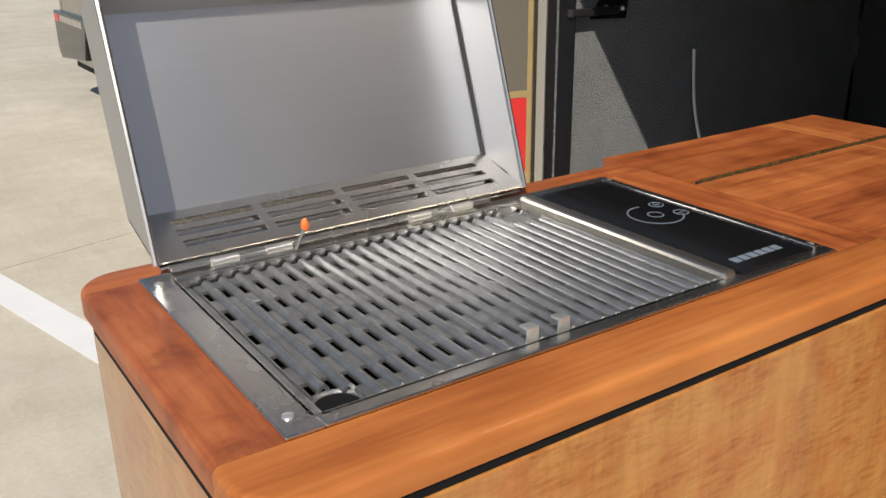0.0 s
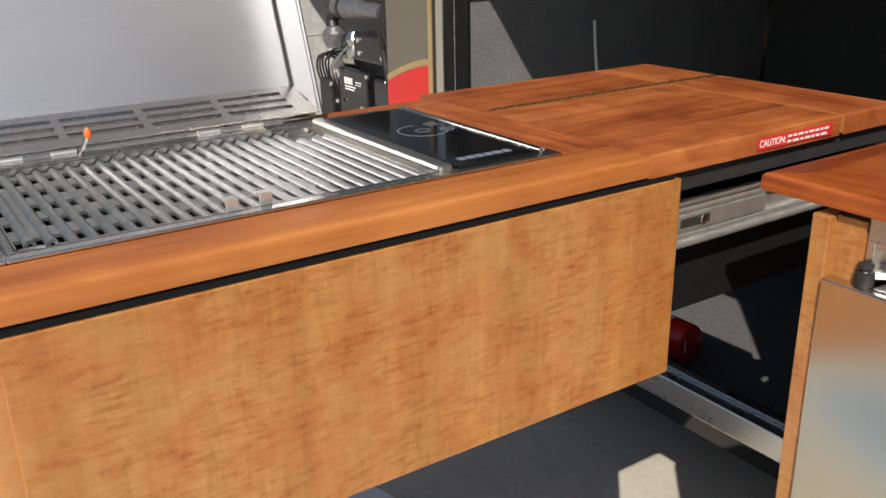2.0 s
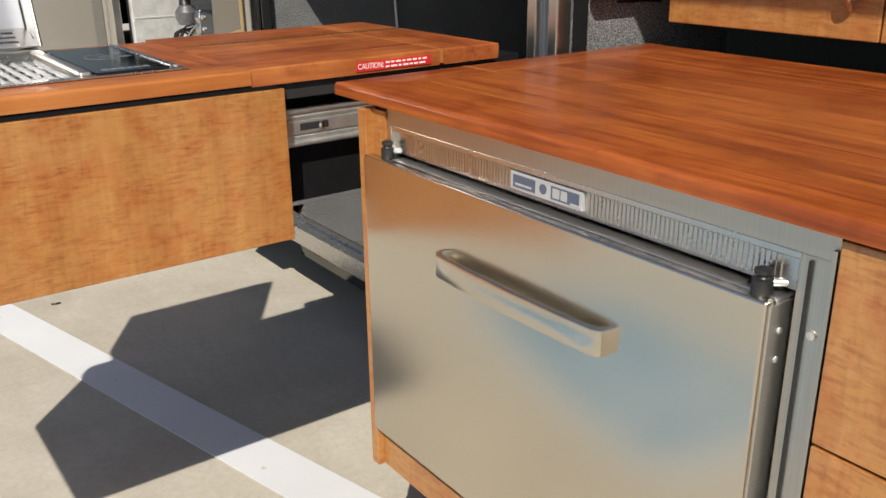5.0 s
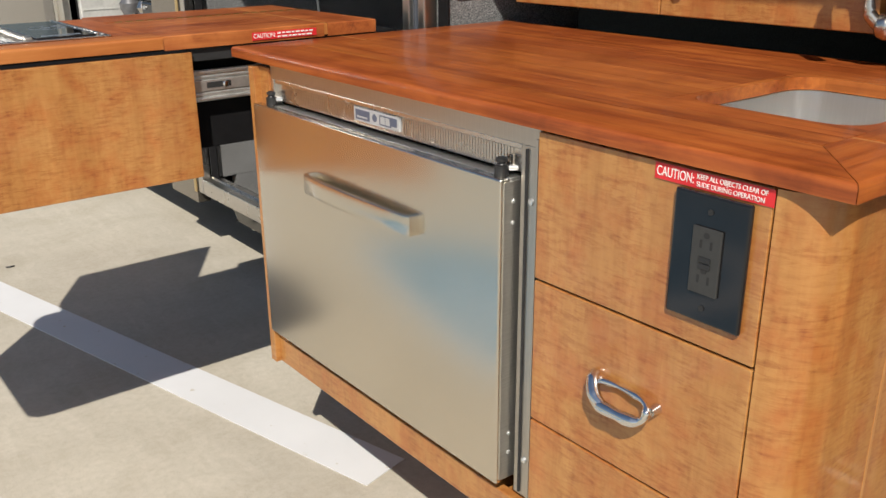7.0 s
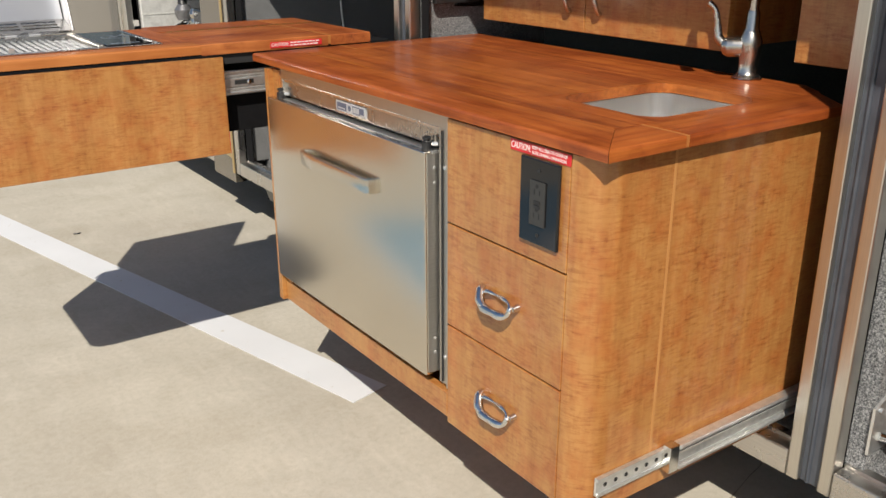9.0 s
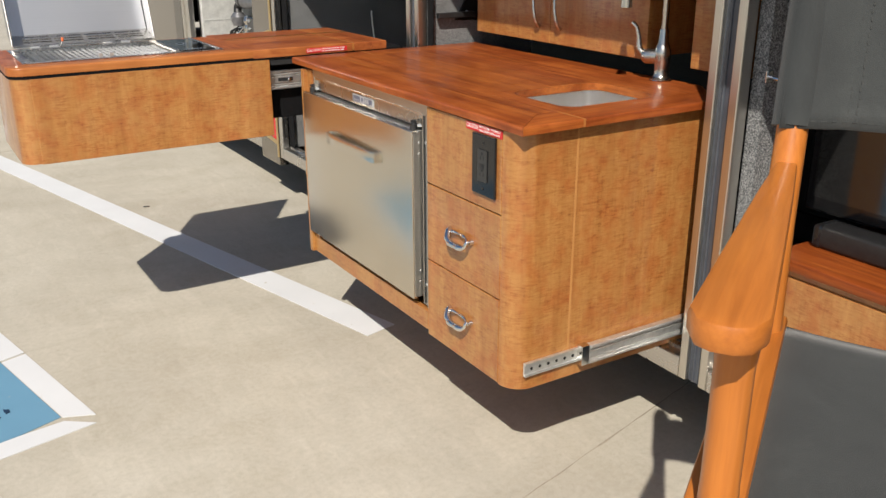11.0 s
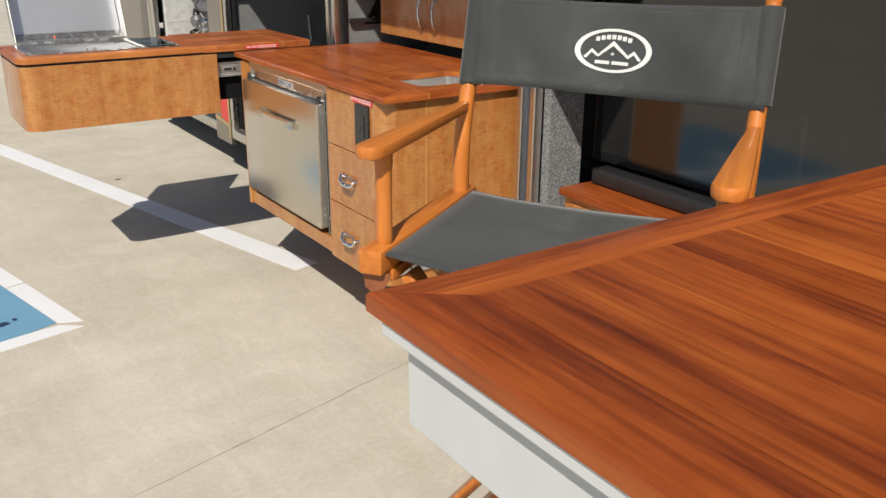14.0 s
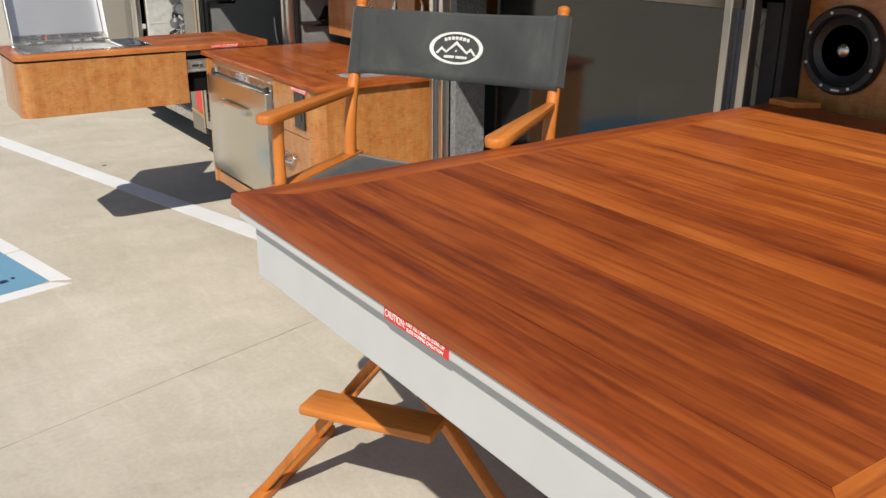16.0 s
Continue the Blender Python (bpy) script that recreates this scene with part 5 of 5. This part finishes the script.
part("base", lathe([(0.027, 0), (0.027, 0.005), (0.0225, 0.008), (0.0185, 0.014), (0.0180, 0.034), (0.0200, 0.050), (0.0225, 0.062), (0.0215, 0.076), (0.0165, 0.090), (0.0128, 0.098), (0.0120, 0.125), (0.0105, 0.130)], F, "z", 28), nickel, fc, "", True)
part("collar", lathe([(0.0275, 0.0), (0.029, 0.002), (0.0275, 0.004)], F, "z", 28), chrome, fc, "", True)
part("spout", tube([F + Vector(p) for p in ((0, 0, 0.12), (0, 0, 0.20), (-0.005, 0, 0.26), (-0.06, 0, 0.31), (-0.12, 0, 0.29), (-0.135, 0, 0.24))], 0.0085, 12), nickel, fc, "", True)
hub = [F + Vector((-0.006, 0.010, 0.062)), F + Vector((-0.014, 0.026, 0.061)), F + Vector((-0.020, 0.037, 0.060)), F + Vector((-0.024, 0.044, 0.059)), F + Vector((-0.026, 0.048, 0.0585))]
lev = part("lever_hub", tube(hub, 0.02, 20, radii=[0.0195, 0.0205, 0.0200, 0.0150, 0.006]), nickel, fc, "", True)
part("lever", tube([F + Vector(p) for p in ((-0.020, 0.040, 0.060), (-0.028, 0.054, 0.076), (-0.030, 0.058, 0.100), (-0.033, 0.064, 0.128), (-0.040, 0.076, 0.142))], 0.008, 12, radii=[0.010, 0.0095, 0.0070, 0.0062, 0.0075]), nickel, lev, "", True)
part("spray_head", rod(F + Vector((-0.135, 0, 0.245)), F + Vector((-0.135, 0, 0.19)), 0.011, 0.014, 14), nickel, fc, "", True)

# ---- upper cabinets in the kitchen bay ----
up = thing("upper_cabinet", (1.7, -0.15, 0.955), "glossy figured wood wall cabinet above the worktop", "cabinet")
part("body", box(1.566, 1.95, -0.538, 0.243, 0.958, 1.272), veneer, up)
for y0, y1, hy in ((-0.137, 0.245, -0.088), (-0.540, -0.140, -0.187)):
    dr = part("door", box(1.546, 1.565, y0, y1, 0.952, 1.268, 0.002), veneer, up, "glossy figured door")
    part("pull", tube([(1.546, hy, 1.115), (1.528, hy + 0.004, 1.10), (1.521, hy, 1.06), (1.524, hy - 0.006, 1.02), (1.536, hy - 0.004, 1.0), (1.546, hy, 0.998)], 0.005, 10, radii=[0.007, 0.005, 0.0045, 0.006, 0.005, 0.007]), nickel, dr, "twisted nickel pull", True)
up2 = thing("upper_cabinet", (1.7, -0.82, 0.955), "narrow glossy figured wood wall cabinet", "cabinet")
part("door", box(1.546, 1.565, -0.88, -0.695, 0.950, 1.268, 0.002), veneer, up2)
part("body", box(1.566, 1.95, -0.88, -0.697, 0.955, 1.272), veneer, up2)
side = thing("side_shelf", (1.5, 0.33, 0.9), "small varnished shelf end beside a steel post", "shelf")
part("shelf", box(1.44, 1.56, 0.376, 0.44, 0.885, 0.905, 0.003), teak_x, side)
part("riser", box(1.445, 1.555, 0.380, 0.436, FLOOR, 0.885), veneer, side)
part("upper_end", box(1.46, 1.56, 0.380, 0.44, 0.965, 1.272, 0.002), veneer, side)

# ---- television bay ----
tv = thing("television", (1.62, -1.65, 0.64), "large black flat television in an open bay", "television")
part("casing", box(1.605, 1.65, -2.240, -1.024, 0.668, 1.262, 0.006), black_gloss, tv)
part("screen", box(1.6025, 1.605, -2.222, -1.046, 0.702, 1.245), tv_glass, tv, "dark reflecting screen")
part("stand", box(1.61, 1.66, -1.85, -1.45, 0.616, 0.668), black_satin, tv)
part("brand_bar", box(1.6035, 1.605, -1.620, -1.575, 0.681, 0.689), label_white, tv)
bar = thing("soundbar", (1.50, -1.62, 0.616), "long black fabric soundbar below a television", "soundbar")
part("body", box(1.525, 1.597, -2.13, -1.112, 0.616, 0.668, 0.010, 3), black_satin, bar, "", True)
part("end_cap", box(1.523, 1.599, -1.136, -1.1115, 0.616, 0.669, 0.008), black_gloss, bar)
tc = thing("tv_cabinet", (1.6, -1.7, FLOOR), "figured wood cabinet with a varnished teak top below a television", "cabinet")
part("top", box(1.412, 1.80, -2.245, -1.085, 0.590, 0.616, 0.006), teak_y, tc, "varnished teak top", True)
part("face", box(1.432, 1.452, -2.245, -1.098, FLOOR, 0.590), veneer, tc)
part("end", box(1.452, 1.80, -1.118, -1.098, FLOOR, 0.590), veneer, tc)
for y0, y1 in ((-1.66, -1.125), (-2.24, -1.665)):
    part("drawer_front", box(1.424, 1.432, y0, y1, 0.315, 0.572, 0.0015), veneer, tc)

# ---- loudspeaker bay ----
sp = thing("speaker_cabinet", (1.7, -2.9, FLOOR), "figured wood panel with a round black loudspeaker", "speaker")
part("panel", box(1.50, 1.52, -3.65, -2.412, FLOOR, 1.455), veneer, sp)
cone = part("driver", lathe([(0.105, 0.0), (0.105, -0.010), (0.099, -0.018), (0.086, -0.016), (0.082, -0.006), (0.076, -0.009), (0.070, -0.003), (0.040, 0.006), (0.018, 0.009), (0.016, 0.002), (0.0, 0.002)], (1.50, -2.519, 1.187), "x", 40), black_satin, sp, "round black loudspeaker", True)
part("dust_cap", lathe([(0.0165, 0.004), (0.0165, -0.006), (0.012, -0.011), (0.006, -0.0135), (0.0, -0.014)], (1.499, -2.519, 1.187), "x", 24), nickel, cone, "silver dust cap", True)
for k in range(8):
    a = radians(22.5 + 45 * k)
    part("screw", lathe([(0.004, 0.0), (0.004, -0.002), (0.0015, -0.003)], (1.483, -2.519 + 0.0925 * math.cos(a), 1.187 + 0.0925 * math.sin(a)), "x", 8), zinc, cone, "", True)
part("brand_bar", box(1.4825, 1.4835, -2.533, -2.510, 1.092, 1.0965), label_white, cone)
part("driver", lathe([(0.105, 0.0), (0.105, -0.010), (0.099, -0.018), (0.086, -0.016), (0.082, -0.006), (0.070, -0.003), (0.018, 0.009), (0.0, 0.002)], (1.62, -2.285, 1.16), "x", 32), black_satin, sp, "round black loudspeaker", True)
part("foam_panel", box(1.425, 1.50, -2.411, -2.392, FLOOR, 1.455, 0.004), black_dull, sp)

# ---- slide-out dining table ----
tb = thing("dining_table", (0.6, -2.95, 0.90), "varnished teak slide-out table with a white apron", "table")
TX0, TY0, TY1 = 0.008, -3.52, -2.380
H0, H1 = 1.018, 1.039
board([(TX0, TY0), (TX0 + 0.092, TY0 + 0.088), (TX0 + 0.092, TY1 - 0.072), (TX0, TY1)], "board", teak_y, tb, H0, H1, lambda c: c.x < TX0 + 0.001, 0.006)
board([(TX0 + 0.0006, TY1), (TX0 + 0.0926, TY1 - 0.072), (1.108, TY1 - 0.072), (1.108, TY1)], "board", teak_x, tb, H0, H1, lambda c: c.y > TY1 - 0.001 or c.y < TY0 + 0.001, 0.006)
board([(1.1095, TY1), (1.1095, TY1 - 0.072), (1.452, TY1 - 0.072), (1.452, TY1)], "board", teak_x, tb, H0, H1, lambda c: c.y > TY1 - 0.001 or c.y < TY0 + 0.001, 0.006)
board([(TX0 + 0.0006, TY0), (TX0 + 0.0926, TY0 + 0.088), (1.452, TY0 + 0.088), (1.452, TY0)], "board", teak_x, tb, H0, H1, lambda c: c.y > TY1 - 0.001 or c.y < TY0 + 0.001, 0.006)
x, rnd = TX0 + 0.093, random.Random(3)
while x < 1.44:
    k = rnd.choice((0.066, 0.088, 0.094, 0.10))
    k = min(k, 1.452 - x)
    board([(x + 0.0004, TY0 + 0.0885), (x + k - 0.0004, TY0 + 0.0885), (x + k - 0.0004, TY1 - 0.0725), (x + 0.0004, TY1 - 0.0725)], "plank", teak_y, tb, H0, H1)
    x += k
part("apron", box(0.030, 0.048, TY0 + 0.03, -2.424, 0.902, 1.017, 0.002), white_paint, tb, "white painted apron")
part("apron", box(0.048, 1.5, -2.442, -2.424, 0.902, 1.017), white_paint, tb)
part("apron", box(0.048, 1.5, TY0 + 0.03, TY0 + 0.048, 0.902, 1.017), white_paint, tb)
part("under_panel", box(0.048, 1.5, TY0 + 0.05, -2.444, 0.912, 0.925), white_paint, tb)
part("slide_rail", box(0.25, 1.6, -2.470, -2.446, 0.868, 0.902, 0.002), zinc, tb, "zinc-plated slide below the table")
part("slide_rail", box(0.25, 1.6, TY0 + 0.055, TY0 + 0.08, 0.868, 0.902, 0.002), zinc, tb)
part("corner_block", prism([(1.405, -2.400), (1.405, -2.470), (1.462, -2.505), (1.462, -2.400)], H1 + 0.0004, H1 + 0.016, "z", 0.003), honey_x, tb, "pale wooden stop block")
tb.matrix_basis = pose(0.6, -2.95, 0.9055, 0, -0.27, 0)
part("apron_rail", box(0.012, 0.0298, TY0 + 0.02, -2.404, 1.0005, 1.0176, 0.0015), white_paint, tb, "white rail under the table edge")
part("apron_rail", box(0.030, 1.44, -2.4238, -2.404, 1.0005, 1.0176, 0.0015), white_paint, tb, "white rail under the table edge")
caution((0.0118, -2.876, 1.0025), (0, -1, 0), (0, 0, 1), 0.142, 0.0165, ("KEEP ALL OBJECTS CLEAR OF", "SLIDE DURING OPERATION"))

# ---- director's chair ----
chair = thing("directors_chair", (0, 0, 0), "honey beech director's chair with black canvas seat and back", "chair")
W = 0.2714      # half width between the side rails
RZ0, RZ1 = 0.847, 0.889


def beam(a, b, w, h, name, mat, parent, label="", r=0.005):
    """A square-edged bar from a to b, w across and h deep."""
    a, b = Vector(a), Vector(b)
    q = (b - a).to_track_quat("X", "Z").to_matrix().to_4x4()
    bm = box(-(b - a).length / 2, (b - a).length / 2, -w / 2, w / 2, -h / 2, h / 2, r)
    bmesh.ops.transform(bm, matrix=Matrix.Translation((a + b) / 2) @ q, verts=bm.verts)
    return part(name, bm, mat, parent, label, True)


for s in (-1, 1):
    y = s * W
    beam((-0.251, y, 0.868), (0.186, y, 0.868), 0.044, 0.042, "side_rail", honey_x, chair)
    part("front_post", lathe([(0.0130, 0.0), (0.0145, 0.012), (0.0138, 0.03), (0.0138, 0.12), (0.0155, 0.140), (0.0155, 0.1535)], (0.138, y - s * 0.004, RZ1), "z", 16), honey_z, chair, "", True)
    part("back_post", tube([(-0.208, y - s * 0.002, RZ1 - 0.01), (-0.221, y, 1.0), (-0.266, y, 1.14), (-0.302, y, 1.268)], 0.016, 14, radii=[0.0170, 0.0162, 0.0150, 0.0140]), honey_z, chair, "", True)
    part("finial", lathe([(0.0140, 0.0), (0.0155, 0.006), (0.0135, 0.013), (0.006, 0.017)], (-0.302, y, 1.265), "z", 14), honey_z, chair, "", True)
    arm = [(-0.240, y - 0.010), (-0.240, y + 0.010), (-0.11, y + 0.016), (0.09, y + 0.023), (0.172, y + 0.0255), (0.190, y + 0.018), (0.196, y + 0.007), (0.196, y - 0.007), (0.190, y - 0.018), (0.172, y - 0.0255), (0.09, y - 0.023), (-0.11, y - 0.016)]
    part("armrest", prism(arm, 1.0425, 1.0635, "z", 0.0045, 2), honey_x, chair, "", True)
    part("post_screw", lathe([(0.0045, 0.0), (0.0045, -0.0015), (0.002, -0.003)], (0.165, y + s * 0.022, 0.868), "y", 10), zinc, chair, "", True)
    beam((0.150, y - s * 0.01, 0.837), (-0.205, y - s * 0.01, 0.837), 0.032, 0.022, "under_rail", honey_x, chair)
# crossed legs, front and rear pairs
for x, off in ((0.122, 0.014), (-0.160, 0.014)):
    for s in (-1, 1):
        xx = x + s * off
        leg = beam((xx, s * 0.235, 0.833), (xx, -s * 0.372, 0.028), 0.046, 0.022, "leg", honey_z, chair)
        part("rivet", rod((xx - 0.0135, s * 0.150, 0.735), (xx + 0.0135, s * 0.150, 0.735), 0.007, n=12), zinc, leg, "bright rivet", True)
    part("cross_bolt", rod((x - 0.03, 0, 0.53), (x + 0.03, 0, 0.53), 0.006, n=10), zinc, chair, "", True)
for s in (-1, 1):
    beam((0.195, s * 0.372, 0.014), (-0.215, s * 0.372, 0.014), 0.040, 0.028, "foot_rail", honey_x, chair)
beam((0.232, -0.165, 0.390), (0.232, 0.175, 0.392), 0.098, 0.024, "footrest", honey_y, chair, "flat beech footrest board", 0.008)
beam((0.178, -0.12, 0.371), (0.178, 0.13, 0.371), 0.03, 0.026, "footrest_batten", honey_y, chair)
part("tag", prism([(-W - 0.020, 0.847), (-W + 0.030, 0.847), (-W + 0.008, 0.800), (-W - 0.018, 0.818)], 0.166, 0.169, "x"), brown_label, chair, "brown leather hang tag")


def sheet(rows, cols, fn, thick, name, label):
    b = bmesh.new()
    vs = [[b.verts.new(fn(i / rows, j / cols)) for j in range(cols + 1)] for i in range(rows + 1)]
    for i in range(rows):
        for j in range(cols):
            b.faces.new((vs[i][j], vs[i + 1][j], vs[i + 1][j + 1], vs[i][j + 1]))
    ob = part(name, b, canvas, chair, label, True)
    so = ob.modifiers.new("cloth", "SOLIDIFY")
    so.thickness, so.offset = 0.003, 0
    return ob


sheet(14, 18, lambda u, v: (-0.232 + 0.405 * u, -W + 0.020 + (2 * W - 0.04) * v, 0.882 - 0.015 * math.sin(math.pi * v) ** 0.8 + 0.004 * math.sin(9 * u + 3 * v) * math.sin(math.pi * v)), 0.003, "seat", "washed black canvas seat")


def back_at(u, v):
    z = 1.092 + 0.167 * u
    x = -0.254 - 0.30 * (z - 1.10)
    belly = math.sin(math.pi * v)
    fold = 0.004 * (math.exp(-((v - 0.105) / 0.02) ** 2) + math.exp(-((v - 0.895) / 0.02) ** 2)) + 0.0022 * math.sin(26 * v + 7 * u) * math.sin(math.pi * v)
    return (x + 0.018 - 0.030 * belly - fold - 0.003 * math.sin(11 * v + 4 * u), -W - 0.012 + (2 * W + 0.024) * v, z - 0.006 * belly * u + 0.004 * math.sin(5 * v + 1) * (1 - u))


bk = sheet(10, 52, back_at, 0.003, "backrest", "washed black canvas back with a round white emblem")
for s in (-1, 1):
    sl = bmesh.new()
    tube([(-0.254, s * W, 1.094), (-0.278, s * W, 1.175), (-0.301, s * W, 1.257)], 0.0215, 14, sl)
    part("sleeve", sl, canvas, bk, "", True)
grey_thread = plain("grey_stitching", (0.036, 0.038, 0.037), 0.8, 0, 0.2, 200)


def stitches(points, name):
    """A row of short stitches through points (u, v) of the chair back."""
    b = bmesh.new()
    for (u0, v0), (u1, v1) in zip(points[::2], points[1::2]):
        a, c = Vector(back_at(u0, v0)), Vector(back_at(u1, v1))
        d = (c - a).normalized()
        n = Vector((1, 0, 0.3)).normalized()
        w = d.cross(n) * 0.0006
        vs = [b.verts.new(p + n * 0.0021) for p in (a - w, c - w, c + w, a + w)]
        b.faces.new(vs)
    ob = part(name, b, grey_thread, bk, "grey stitched seam")
    so = ob.modifiers.new("thread", "SOLIDIFY")
    so.thickness = 0.0005


for v in (0.108, 0.122, 0.888, 0.902):
    stitches([(k / 44, v + 0.0008 * math.sin(k)) for k in range(2, 43)], "seam")
for u in (0.045, 0.955):
    stitches([(u, k / 120) for k in range(4, 117)], "seam")
white_thread = plain("white_embroidery", (0.54, 0.55, 0.54), 0.7, 0, 0.12, 200, bumps=0.2)


def emblem(points, name):
    """A flat stitched shape on the chair back; points are (across, up) about its middle."""
    b = bmesh.new()
    vs = []
    for p, q in points:
        u, v = 0.485 + q / 0.167, 0.502 + p / (2 * W)
        c = Vector(back_at(u, v))
        vs.append(b.verts.new(c + Vector((0.0035, 0, 0))))
    f = b.faces.new(vs)
    bmesh.ops.triangulate(b, faces=[f])
    ob = part(name, b, white_thread, bk)
    so = ob.modifiers.new("thread", "SOLIDIFY")
    so.thickness = 0.0012


def ellipse(rx, ry, a0, a1, step, rev=False):
    seq = list(range(a0, a1 + 1, step))
    return [(rx * math.cos(radians(a)), ry * math.sin(radians(a))) for a in (seq[::-1] if rev else seq)]


for a0 in (0, 90, 180, 270):
    emblem(ellipse(0.069, 0.040, a0, a0 + 90, 10) + ellipse(0.0590, 0.0350, a0, a0 + 90, 10, True), "emblem_ring")
emblem([(-0.052, -0.014), (-0.038, 0.002), (-0.026, -0.008), (0.0, 0.018), (0.026, -0.008), (0.0, 0.009), (-0.026, -0.013), (-0.038, -0.005), (-0.047, -0.016)], "emblem_peak")
emblem([(0.0, 0.018), (0.028, -0.007), (0.038, 0.002), (0.052, -0.014), (0.047, -0.016), (0.038, -0.005), (0.028, -0.013), (0.0, 0.009)], "emblem_peak")
for k in range(7):
    x0 = -0.033 + 0.0096 * k
    lift = 0.0185 + 0.0065 * math.cos((x0 + 0.004) * 45)
    emblem([(x0, lift - 0.004), (x0 + 0.0072, lift - 0.004), (x0 + 0.0072, lift + 0.004), (x0, lift + 0.004)], "emblem_bar")
for x0, x1 in ((-0.030, -0.004), (0.0, 0.030)):
    emblem([(x0, -0.025), (x1, -0.025), (x1, -0.019), (x0, -0.019)], "emblem_bar")
emblem([(0.004 * (1 if k % 2 == 0 else 0.42) * math.sin(6.2832 * k / 10), -0.006 + 0.004 * (1 if k % 2 == 0 else 0.42) * math.cos(6.2832 * k / 10)) for k in range(10)], "emblem_star")
chair.matrix_basis = pose(0.5716, -2.045, 0, 0, 0, 213.3)
